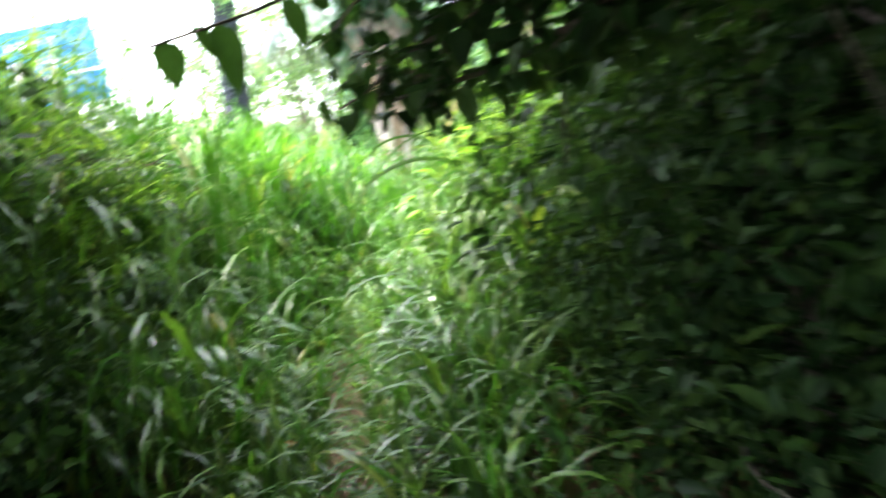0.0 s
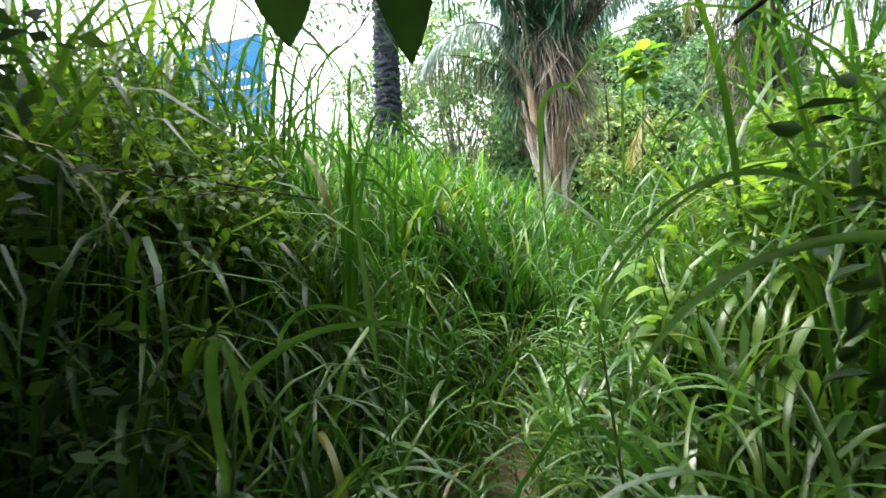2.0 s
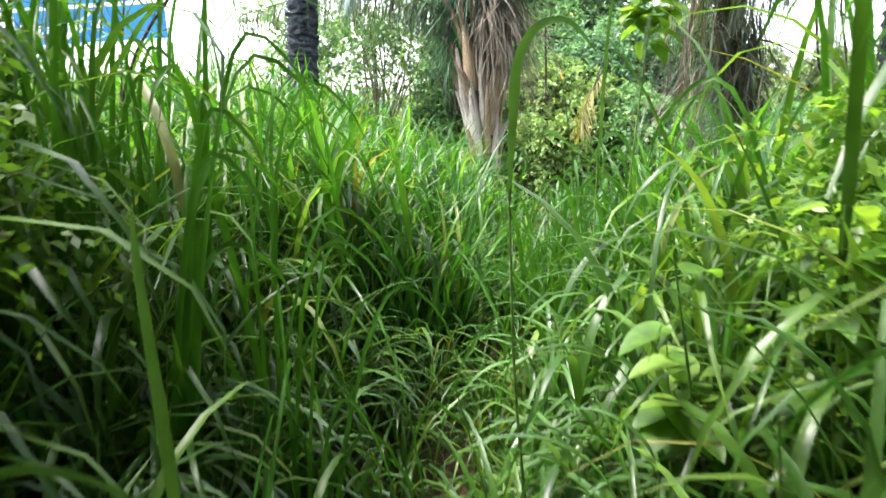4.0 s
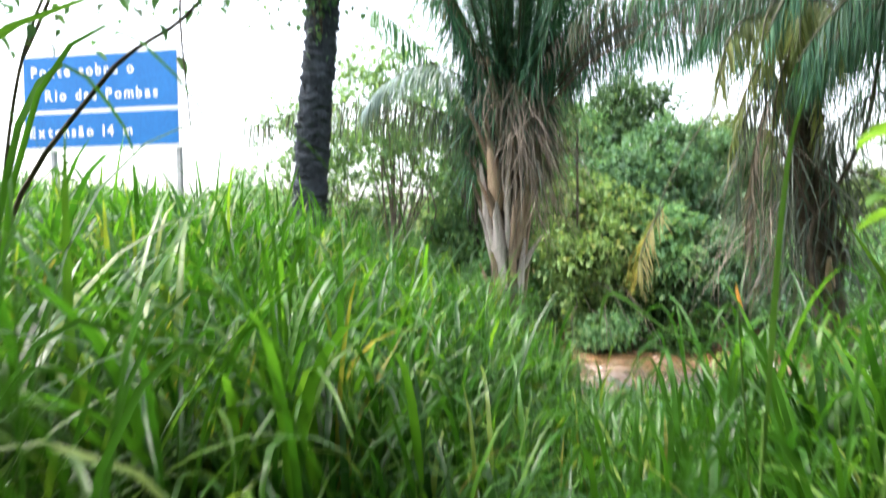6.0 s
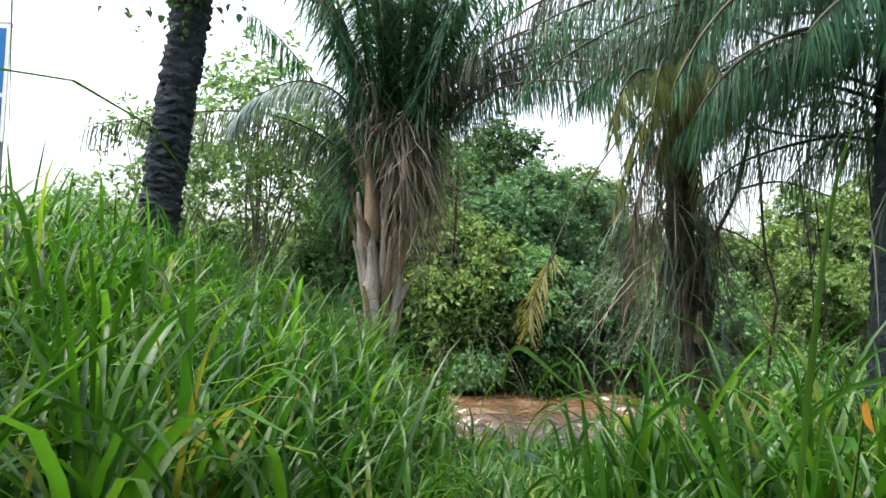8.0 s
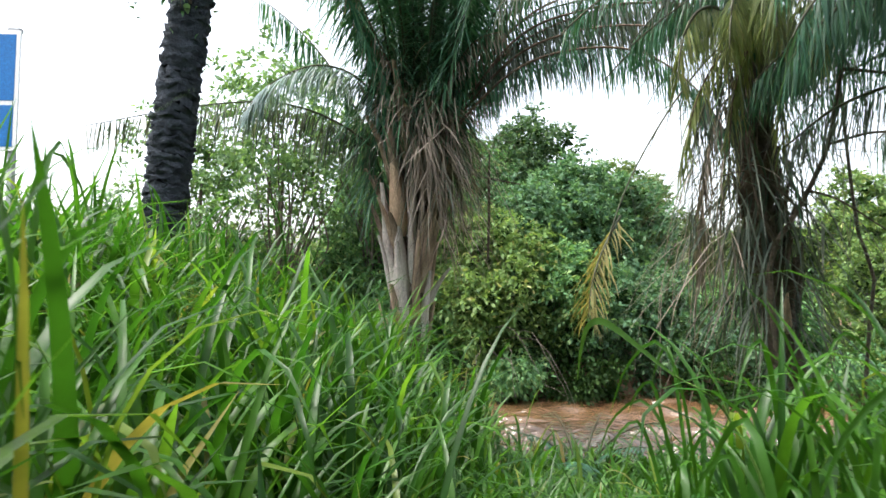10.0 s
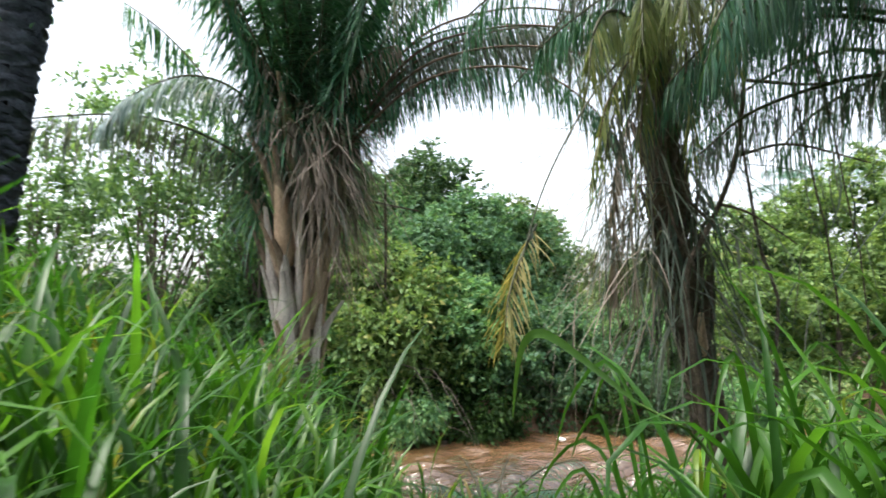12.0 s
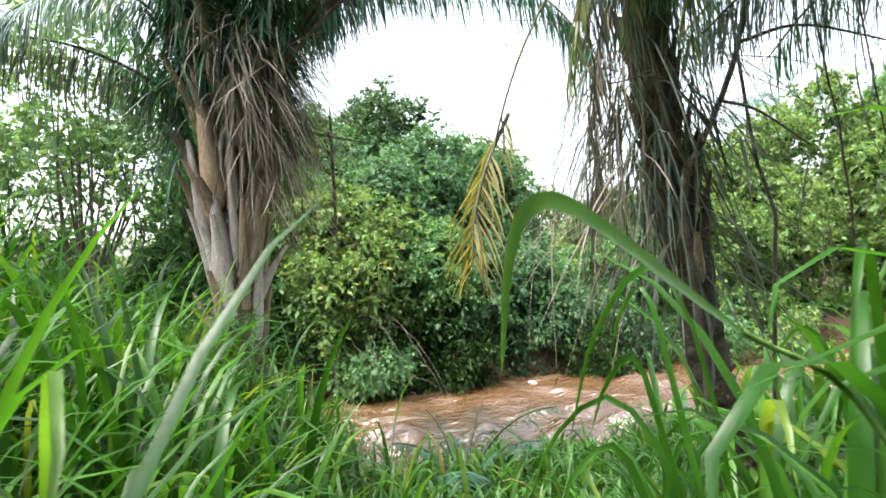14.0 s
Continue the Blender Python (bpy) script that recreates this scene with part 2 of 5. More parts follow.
def ribbons(base, az, rise, bend, length, width, segs=6, fold=0.25, power=1.4, lean=None, full=0.25, tip=0.02, leafy=False):
    """Arching blades, one a row: they leave base at the angle rise over level towards az and bend down by bend on the way."""
    n = len(base)
    s = np.linspace(0, 1, segs + 1)
    e = rise[:, None] - bend[:, None] * s[None] ** power
    step = length[:, None] / segs
    dx = np.cos(e) * step
    dz = np.sin(e) * step
    r = np.concatenate([np.zeros((n, 1)), np.cumsum(0.5 * (dx[:, 1:] + dx[:, :-1]), 1)], 1)
    z = np.concatenate([np.zeros((n, 1)), np.cumsum(0.5 * (dz[:, 1:] + dz[:, :-1]), 1)], 1)
    ca, sa = np.cos(az)[:, None], np.sin(az)[:, None]
    curl = (lean if lean is not None else np.zeros(n))[:, None] * length[:, None] * s[None] ** 2
    centre = np.stack([base[:, :1] + ca * r - sa * curl, base[:, 1:2] + sa * r + ca * curl, base[:, 2:] + z], -1)
    side = np.stack([-sa + 0 * r, ca + 0 * r, 0 * r], -1)
    normal = np.stack([-np.sin(e) * ca, -np.sin(e) * sa, np.cos(e)], -1)
    w = np.minimum(1.0, 0.35 + s / full) * np.clip((1 - s) ** 0.5, tip, 1)
    if leafy:
        w = np.sin(np.pi * s ** 0.62) ** 0.8 + 0.02
    w = 0.5 * width[:, None] * w[None]
    off = side * w[..., None]
    up = normal * (fold * w)[..., None]
    if fold:
        verts = np.stack([centre - off + up, centre, centre + off + up], 2)
        k = 3
    else:
        verts = np.stack([centre - off, centre + off], 2)
        k = 2
    verts = verts.reshape(-1, 3)
    b = (np.arange(n) * (segs + 1) * k)[:, None, None]
    i = (np.arange(segs) * k)[None, :, None]
    j = np.arange(k - 1)[None, None, :]
    a = (b + i + j).reshape(-1)
    return verts, np.stack([a, a + 1, a + k + 1, a + k], 1)


def leaves(pos, way, length, width, rng, fold=0.3, flat=0.6, simple=False):
    """Pointed folded leaves at pos, each along way, with faces that look mostly up."""
    n = len(pos)
    way = way / (np.linalg.norm(way, axis=1, keepdims=True) + 1e-9)
    up = rng.normal(0, 1, (n, 3)) * (1 - flat) + np.array([0, 0, flat])
    side = np.cross(way, up)
    side /= np.linalg.norm(side, axis=1, keepdims=True) + 1e-9
    nor = np.cross(side, way)
    L, W = length[:, None], width[:, None] * 0.5
    lift = nor * W * fold
    if simple:
        v = np.stack([pos, pos + way * L * 0.45 - side * W + lift, pos + way * L, pos + way * L * 0.45 + side * W + lift], 1).reshape(-1, 3)
        return v, np.arange(n * 4).reshape(-1, 4)
    v = np.stack([pos, pos + way * L * 0.3 - side * W * 0.85 + lift, pos + way * L * 0.66 - side * W * 0.75 + lift, pos + way * L - nor * L * 0.12,
                  pos + way * L * 0.66 + side * W * 0.75 + lift, pos + way * L * 0.3 + side * W * 0.85 + lift], 1).reshape(-1, 3)
    b = np.arange(n) * 6
    f = np.concatenate([np.stack([b, b + 3, b + 2, b + 1], 1), np.stack([b, b + 5, b + 4, b + 3], 1)])
    return v, f


def broad_leaves(pos, way, length, width, rng):
    """Rounded, curving leaves for plants close by."""
    way = way / (np.linalg.norm(way, axis=1, keepdims=True) + 1e-9)
    n = len(pos)
    return ribbons(pos, np.arctan2(way[:, 1], way[:, 0]), np.arcsin(way[:, 2].clip(-1, 1)), np.radians(rng.uniform(15, 60, n)), length, width, segs=7, fold=0.35, lean=rng.normal(0, 0.15, n), leafy=True)


def tube(points, radii, sides=8):
    """A round limb along points."""
    pts = np.asarray(points, float)
    rad = np.broadcast_to(np.asarray(radii, float), (len(pts),))
    tan = np.gradient(pts, axis=0)
    tan /= np.linalg.norm(tan, axis=1, keepdims=True) + 1e-9
    ref = np.where(np.abs(tan[:, 2:]) > 0.9, np.array([[1.0, 0, 0]]), np.array([[0, 0, 1.0]]))
    if np.abs(tan[:, 2]).mean() > 0.6:
        ref = np.broadcast_to(np.array([[1.0, 0, 0]]), tan.shape)
    u = np.cross(tan, ref)
    u /= np.linalg.norm(u, axis=1, keepdims=True) + 1e-9
    w = np.cross(tan, u)
    a = np.linspace(0, 2 * np.pi, sides, endpoint=False)
    ring = pts[:, None] + rad[:, None, None] * (np.cos(a)[None, :, None] * u[:, None] + np.sin(a)[None, :, None] * w[:, None])
    verts = ring.reshape(-1, 3)
    i, j = np.meshgrid(np.arange(len(pts) - 1), np.arange(sides), indexing="ij")
    a0, a1 = i * sides + j, i * sides + (j + 1) % sides
    return verts, np.stack([a0, a1, a1 + sides, a0 + sides], -1).reshape(-1, 4)


def curve_points(ctrl, n):
    """A smooth line through control points."""
    c = np.asarray(ctrl, float)
    c = np.vstack([2 * c[0] - c[1], c, 2 * c[-1] - c[-2]])
    out = []
    spans = len(c) - 3
    for t in np.linspace(0, spans - 1e-6, n):
        k, u = int(t), t - int(t)
        p0, p1, p2, p3 = c[k:k + 4]
        out.append(0.5 * (2 * p1 + (p2 - p0) * u + (2 * p0 - 5 * p1 + 4 * p2 - p3) * u * u + (3 * p1 - p0 - 3 * p2 + p3) * u ** 3))
    return np.array(out)


def box_geo(x0, x1, y0, y1, z0, z1, bevel=0.0):
    bm = bmesh.new()
    bmesh.ops.create_cube(bm, size=1.0, matrix=Matrix.Translation(((x0 + x1) / 2, (y0 + y1) / 2, (z0 + z1) / 2)) @ Matrix.Diagonal((x1 - x0, y1 - y0, z1 - z0, 1)))
    if bevel:
        bmesh.ops.bevel(bm, geom=bm.edges[:], offset=bevel, segments=2, affect="EDGES")
    return bm


def part(name, bm, mat, parent, label=""):
    me = bpy.data.meshes.new(name)
    bm.to_mesh(me)
    bm.free()
    me.materials.append(mat)
    ob = new(name, me)
    ob.parent = parent
    return tagged(ob, label)


# ---------------------------------------------------------------- ground and river
TRAIL = np.array([(0.15, -1.0), (0.14, 0.0), (-0.01, 0.3), (-0.09, 0.6), (-0.2, 0.83), (-0.3, 1.25), (-0.34, 1.5), (-0.6, 2.5), (-0.7, 3.2), (-0.77, 3.9), (-0.73, 4.5), (-0.61, 4.87), (-0.56, 5.1)])
WATER_Z = -0.8
WAVE_SLOPE = 0.36


def ease(a, b, v):
    t = np.clip((v - a) / (b - a), 0, 1)
    return t * t * (3 - 2 * t)


def trail_x(y):
    return np.interp(y, TRAIL[:, 1], TRAIL[:, 0])


def river_mid(x):
    return 12.35 + np.where(x < 0, 0.075 * x * x, -0.006 * x * x).clip(-3, 9)


def ripple(x, y):
    return 0.5 * np.sin(1.7 * x + 0.6 * y + 1) * np.sin(1.1 * y - 0.5 * x) + 0.25 * np.sin(4.1 * x + 2.2 * y) * np.sin(3.3 * y - 1.9 * x + 2)


def ground_z(x, y):
    x, y = np.asarray(x, float), np.asarray(y, float)
    z = -0.18 + 0.05 * ripple(x, y)
    z = z + 0.62 * ease(-0.9, -3.2, x) * ease(2.5, 6.0, y) + 0.7 * ease(-3.5, -8.0, x)
    z = z - 0.48 * ease(5.8, 8.2, y) * ease(-1.6, 0.2, x)
    off = y - river_mid(x)
    near = ease(-3.4, -1.6, off)
    z = z * (1 - near) + (WATER_Z - 0.45) * near
    far = ease(1.5, 2.5, off)
    z = z + far * (0.95 + 0.12 * ripple(x * 2, y * 2)) + 0.25 * ease(3.0, 9.0, off) + 0.02 * np.clip(off - 9, 0, 60)
    return z


def grid_geo(xs, ys, zf):
    X, Y = np.meshgrid(xs, ys)
    Z = zf(X, Y)
    v = np.stack([X, Y, Z], -1).reshape(-1, 3)
    nx = len(xs)
    i, j = np.meshgrid(np.arange(len(ys) - 1), np.arange(nx - 1), indexing="ij")
    a = (i * nx + j).ravel()
    return v, np.stack([a, a + 1, a + nx + 1, a + nx], 1)


gx = np.concatenate([-np.geomspace(900, 13, 14), np.arange(-12, 12.01, 0.2), np.geomspace(13, 900, 14)])
gy = np.concatenate([-np.geomspace(900, 5, 14), np.arange(-4, 20.01, 0.2), np.geomspace(21, 900, 16)])
ground = piece("ground", grid_geo(gx, gy, ground_z), SOIL)
tagged(ground, "reddish brown damp soil under grass sloping to the river", "ground", kind="structure")
wx = np.concatenate([-np.geomspace(60, 4.5, 10), np.arange(-4, 10.01, 0.07), np.geomspace(10.6, 60, 9)])
wgeo = grid_geo(wx, np.linspace(-2.3, 2.6, 100), lambda X, Y: 0 * X)
wgeo[0][:, 1] += river_mid(wgeo[0][:, 0])
wgeo[0][:, 2] = WATER_Z
wave_rng = np.random.default_rng(3)
rough_water = 0.8 + 1.1 * ease(0.6, -1.2, wgeo[0][:, 1] - river_mid(wgeo[0][:, 0]))  # choppier along the near bank
for k in range(26):
    wave_len = 0.28 * 1.06 ** k
    wave_dir = math.radians(80) + wave_rng.normal(0, 0.5)
    arg = 6.283 / wave_len * (math.cos(wave_dir) * wgeo[0][:, 0] + math.sin(wave_dir) * wgeo[0][:, 1]) + wave_rng.uniform(0, 6.28)
    wgeo[0][:, 2] += rough_water * WAVE_SLOPE * wave_len / 6.283 / math.sqrt(13) * np.sin(arg)
river = piece("river_water", wgeo, WATER)
tagged(river, "muddy brown river water with small pale ripples", "water", kind="structure")


# ---------------------------------------------------------------- grass
def clear_of_trail(base, pad):
    y = base[:, 1]
    d = np.abs(base[:, 0] - trail_x(y))
    return (d > pad) | (y > 5.5) | (y < -1.0)


def tufts(rng, centres, height, mat, name, label, leaves_per=22, wide=0.031, near=True, spread=0.1, lush=1.0, stems=True, arch=1.0):
    """Tall tropical grass: stalks in tufts, with long alternate leaves that rise and arch over."""
    n = len(centres)
    per = rng.integers(int(leaves_per * 0.7), int(leaves_per * 1.3) + 1, n)
    owner = np.repeat(np.arange(n), per)
    m = len(owner)
    H = height[owner]
    stalk = rng.integers(0, 5, m)
    key = owner * 5 + stalk
    sx = rng.normal(0, spread, n * 5)[key]
    sy = rng.normal(0, spread, n * 5)[key]
    tilt_x = rng.normal(0, 0.16, n * 5)[key]
    tilt_y = rng.normal(0, 0.16, n * 5)[key]
    up = rng.beta(1.5, 1.5, m) * 0.68
    hz = up * H
    x = centres[owner, 0] + sx + tilt_x * hz
    y = centres[owner, 1] + sy + tilt_y * hz
    gz = ground_z(centres[:, 0], centres[:, 1])[owner]
    base = np.stack([x, y, gz + hz], 1)
    az = rng.uniform(0, 2 * np.pi, m)
    rise = np.radians(rng.normal(76, 8, m).clip(45, 89))
    bend = np.radians((arch * rng.gamma(2.6, 46, m)).clip(14, 175))
    length = (0.36 + 0.34 * rng.random(m)) * (0.45 + 0.55 * H) * lush
    width = wide * rng.uniform(0.55, 1.25, m) * (0.6 + 0.4 * np.minimum(H, 1.2))
    keep = clear_of_trail(base, 0.1)
    reach = base[:, :2] + np.stack([np.cos(az), np.sin(az)], 1) * (0.5 * length)[:, None]
    tall = base[:, 2] + 0.6 * length > 0.68
    keep &= ~(tall & ((np.abs(reach[:, 0] - trail_x(reach[:, 1])) < 0.3) | (np.abs(base[:, 0] - trail_x(base[:, 1])) < 0.3)) & (reach[:, 1] < 5.5))
    a = [q[keep] for q in (base, az, rise, bend, length, width)]
    geo = ribbons(*a, segs=7 if near else 4, fold=0.3 if near else 0.0, lean=rng.normal(0, 0.14, keep.sum()), power=2.4 if arch == 1.0 else 1.5)
    ob = piece(name, geo, mat)
    tagged(ob, label, "grass", kind="stuff")
    if stems:
        u, first = np.unique(key, return_index=True)
        c = centres[owner[first]]
        b = np.stack([c[:, 0] + sx[first], c[:, 1] + sy[first], gz[first] - 0.02], 1)
        ok = clear_of_trail(b, 0.22)
        hgt = (H[first] * rng.uniform(0.45, 0.8, len(first)))[ok]
        tx, ty = tilt_x[first][ok], tilt_y[first][ok]
        e = np.arctan2(1.0, np.hypot(tx, ty))
        sg = ribbons(b[ok], np.arctan2(ty, tx), e, 0 * e, hgt, np.full(len(hgt), 0.011), segs=2, fold=0.9, full=0.05, tip=0.4)
        piece("stalk_layer", sg, STEM, ob)
    return ob


def scatter(rng, n, x0, x1, y0, y1, keep=None):
    p = np.stack([rng.uniform(x0, x1, n), rng.uniform(y0, y1, n)], 1)
    return p if keep is None else p[keep(p[:, 0], p[:, 1])]


def top_height(x, y):
    """How tall the grass stands."""
    d = x - trail_x(y)
    h = 0.34 + 0.8 * ease(0.12, 0.75, np.abs(d))
    h = np.where(y > 4.6, 0.92 + 0.2 * ease(-0.2, -1.4, x), h)
    h = h + 0.5 * ease(0.6, 1.5, np.abs(d)) * ease(4.6, 3.0, y) + 0.35 * ease(-0.8, -1.6, d) * ease(4.6, 3.4, y) + 0.45 * ease(0.7, 1.3, np.abs(d)) * ease(4.3, 3.3, y) * ease(1.6, 2.3, y)
    h = h + 0.36 * ease(0.15, 0.45, x) * ease(6.6, 6.0, y) * ease(4.4, 5.0, y)
    h = h - 0.56 * ease(5.8, 6.9, y) * ease(-1.2, 0.0, x)
    h = h + 0.3 * ease(-0.35, -0.6, d) * ease(-1.5, -0.9, d) * ease(3.6, 4.0, y) * ease(5.2, 4.6, y)
    h = h + 0.12 * ripple(1.3 * x, 1.7 * y)
    h = np.where((d > 0) & (y < 2.5), np.minimum(h, 0.5 + 0.35 * ease(1.6, 2.5, y)), h)
    h = np.where((d < -0.35) & (y < 1.9), np.minimum(h, 0.6), h)
    h = np.where((np.abs(x + 0.36) < 0.52) & (y > 4.8) & (y < 6.6), np.minimum(h, 0.54), h)
    return h.clip(0.28, 2.4)


def hollow(x, y):
    """The two shady gaps under bushes where no grass grows."""
    return (((x + 1.5) / 0.78) ** 2 + ((y - 1.38) / 0.68) ** 2 < 1) | (((x - 0.95) / 0.8) ** 2 + ((y - 1.5) / 1.1) ** 2 < 1)


rng = np.random.default_rng(7)
dry_land = lambda x, y: y - river_mid(x) < -1.75
c = scatter(rng, 860, -4.2, -0.55, 4.2, 8.6, dry_land)
tufts(rng, c, top_height(c[:, 0], c[:, 1]) * rng.uniform(0.8, 1.15, len(c)), GRASS, "meadow_grass", "tall bright green guinea grass with arching blades", 22, wide=0.034, lush=1.2)
c = scatter(rng, 480, -0.6, 3.2, 4.4, 8.2, dry_land)
tufts(rng, c, top_height(c[:, 0], c[:, 1]) * rng.uniform(0.8, 1.15, len(c)), GRASS, "riverside_grass", "knee-high green grass with broad blades by the river", 22, wide=0.034, lush=1.16)
c = scatter(rng, 600, -1.2, 4.6, 7.4, 10.9, dry_land)
tufts(rng, c, 0.36 * rng.uniform(0.7, 1.3, len(c)), GRASS_DARK, "bank_grass", "low weedy grass on the river bank slope", 13, wide=0.062)
c = scatter(rng, 1900, -11, -2.6, 5.5, 14.5, lambda x, y: dry_land(x, y) & ~((x > -4.2) & (y < 8.6)))
tufts(rng, c, 1.05 * rng.uniform(0.75, 1.15, len(c)), GRASS, "roadside_grass", "tall green grass on the rising roadside bank", 16, near=False, stems=False, spread=0.16, wide=0.04)
c = scatter(rng, 260, -2.6, -0.4, 8.3, 11.6, dry_land)
tufts(rng, c, 0.85 * rng.uniform(0.7, 1.2, len(c)), GRASS_DARK, "palm_foot_grass", "green grass round the foot of the palms", 18, near=False)
c = scatter(rng, 700, -3.6, 2.6, 1.5, 4.4, lambda x, y: ~hollow(x, y))
tufts(rng, c, top_height(c[:, 0], c[:, 1]) * rng.uniform(0.8, 1.12, len(c)), GRASS_TRAIL, "trailside_grass", "tall green grass leaning over the footpath", 21, wide=0.027, arch=1.7, lush=1.15)
c = scatter(rng, 380, -2.8, 2.6, -0.8, 1.7, lambda x, y: ~hollow(x, y))
tufts(rng, c, top_height(c[:, 0], c[:, 1]) * rng.uniform(0.8, 1.1, len(c)), GRASS_TRAIL, "shaded_grass", "dark green grass in the shade of the tree", 17, wide=0.034, arch=1.8, lush=1.2)
c = scatter(rng, 5200, -14, 14, -9, 10.5, lambda x, y: dry_land(x, y) & ((x < -3.8) | (x > 2.8) | (y < -0.8)) & ~((x < -2.6) & (y > 5.5)))
tufts(rng, c, 0.9 * rng.uniform(0.6, 1.2, len(c)), GRASS_DARK, "rough_grass", "rough green grass away from the path", 10, near=False, stems=False, spread=0.24, wide=0.1, lush=1.3, arch=1.6)
c = scatter(rng, 1800, -16, 16, 14, 30, lambda x, y: y - river_mid(x) > 2.2)
tufts(rng, c, 0.7 * rng.uniform(0.6, 1.2, len(c)), GRASS_DARK, "far_bank_grass", "green grass and weeds on the far bank", 9, near=False, stems=False, spread=0.2, wide=0.06)


# ---------------------------------------------------------------- palms
def frond(parent, start, az, rise, bend, length, mat, rib, rng, hang=0.5, leaflet=0.55, pairs=60, ctrl=None, ragged=0.0, power=1.3, width=0.02, name="frond", label="", sway=0.0, bare=0.1, stout=1.0):
    """One feather leaf: a midrib that arches out and leaflets that hang from it."""
    n = 28
    s = np.linspace(0, 1, n)
    e = rise - bend * s ** power
    a = az + sway * s
    step = length / (n - 1)
    d = np.stack([np.cos(e) * np.cos(a), np.cos(e) * np.sin(a), np.sin(e)], 1)
    pts = np.vstack([[0, 0, 0], np.cumsum(0.5 * (d[1:] + d[:-1]) * step, 0)]) + np.asarray(start)
    if ctrl is not None:
        pts = curve_points(ctrl, n)
        d = np.gradient(pts, axis=0)
        d /= np.linalg.norm(d, axis=1, keepdims=True)
    rad = stout * (0.013 * (1 - s) ** 0.8 + 0.004)
    ob = piece(name, tube(pts, rad, 5), rib, parent, label)
    pairs, width = int(1.4 * pairs), 0.64 * width  # leaflets are narrow and set close
    u = np.linspace(bare, 0.99, pairs)
    u = np.repeat(u, 2) + rng.normal(0, 0.003, pairs * 2)
    sidesign = np.tile([1.0, -1.0], pairs)
    if ragged:
        ok = rng.random(len(u)) > ragged
        u, sidesign = u[ok], sidesign[ok]
    u = u.clip(bare, 0.995)
    P = np.stack([np.interp(u, s, pts[:, k]) for k in range(3)], 1)
    D = np.stack([np.interp(u, s, d[:, k]) for k in range(3)], 1)
    lat = np.stack([-D[:, 1], D[:, 0], 0 * u], 1)
    lat /= np.linalg.norm(lat, axis=1, keepdims=True) + 1e-6
    way = lat * sidesign[:, None] * (1 - 0.75 * hang) + 0.45 * D * (1 - 0.4 * hang) + np.array([0, 0, 1.0]) * (0.25 - 1.15 * hang)
    way += rng.normal(0, 0.1 + 0.12 * ragged, way.shape)
    way /= np.linalg.norm(way, axis=1, keepdims=True)
    azl = np.arctan2(way[:, 1], way[:, 0])
    ris = np.arcsin(way[:, 2].clip(-1, 1))
    L = leaflet * (0.35 + 0.65 * np.sin(np.pi * (0.12 + 0.8 * u)) ** 0.7) * rng.uniform(0.75, 1.15, len(u))
    drop = np.radians(rng.normal(38, 14, len(u)).clip(5, 80))
    drop = np.minimum(drop, ris + np.radians(88)).clip(0.02, 2)
    geo = ribbons(P, azl, ris, drop, L, np.full(len(u), width) * rng.uniform(0.7, 1.2, len(u)), segs=4, fold=0.0, full=0.2, lean=rng.normal(0, 0.08, len(u)))
    piece("feathering", geo, mat, ob)
    return ob


def leaf_base(parent, core, ang, z, reach, out, wide, mat, rng, thick=0.03, label="", name="leaf_base"):
    """An old leaf stub that clasps the trunk: broad below, narrow and leaning out above."""
    s = np.linspace(0, 1, 7)
    r = core + out * s ** 1.6 - 0.07 * np.clip(1 - s / 0.25, 0, 1)
    w = wide * np.interp(s, [0, 0.2, 0.5, 1], [0.45, 1.0, 0.75, 0.26])
    cx, cy = np.cos(ang), np.sin(ang)
    mid = np.stack([cx * r, cy * r, z + reach * s], 1)
    side = np.array([-cy, cx, 0])
    tw = rng.normal(0, 0.05)
    outw = np.array([cx, cy, 0.0])
    th = thick * (1 - 0.6 * s)
    rows = []
    for k in range(7):
        c0 = mid[k] + side * tw * s[k]
        rows.append([c0 - side * w[k] / 2 - outw * 0.35 * w[k], c0 - side * w[k] * 0.3 + outw * th[k] * 0.6, c0 + outw * th[k], c0 + side * w[k] * 0.3 + outw * th[k] * 0.6, c0 + side * w[k] / 2 - outw * 0.35 * w[k], c0 - outw * th[k]])
    v = np.array(rows).reshape(-1, 3)
    i, j = np.meshgrid(np.arange(6), np.arange(6), indexing="ij")
    a0, a1 = i * 6 + j, i * 6 + (j + 1) % 6
    f = np.stack([a0, a1, a1 + 6, a0 + 6], -1).reshape(-1, 4)
    return piece(name, (v, f), mat, parent, label)


def hanging_strips(parent, rng, n, core, z0, z1, L0, L1, mat, name="hanging_fibre", wide=0.018, arc=(0, 6.283), spread=0.1):
    n, wide = int(1.3 * n), 0.6 * wide  # torn into narrow strips
    ang = rng.uniform(arc[0], arc[1], n)
    r = core + rng.normal(0, spread, n).clip(-0.03, 0.5)
    z = rng.uniform(z0, z1, n)
    base = np.stack([np.cos(ang) * r, np.sin(ang) * r, z], 1)
    geo = ribbons(base, ang + rng.normal(0, 0.6, n), np.radians(rng.normal(-35, 30, n)), np.radians(rng.normal(45, 10, n)), rng.uniform(L0, L1, n), wide * rng.uniform(0.5, 1.3, n), segs=4, fold=0.0, lean=rng.normal(0, 0.12, n), power=0.7)
    ob = piece(name, geo, mat, parent)
    return ob


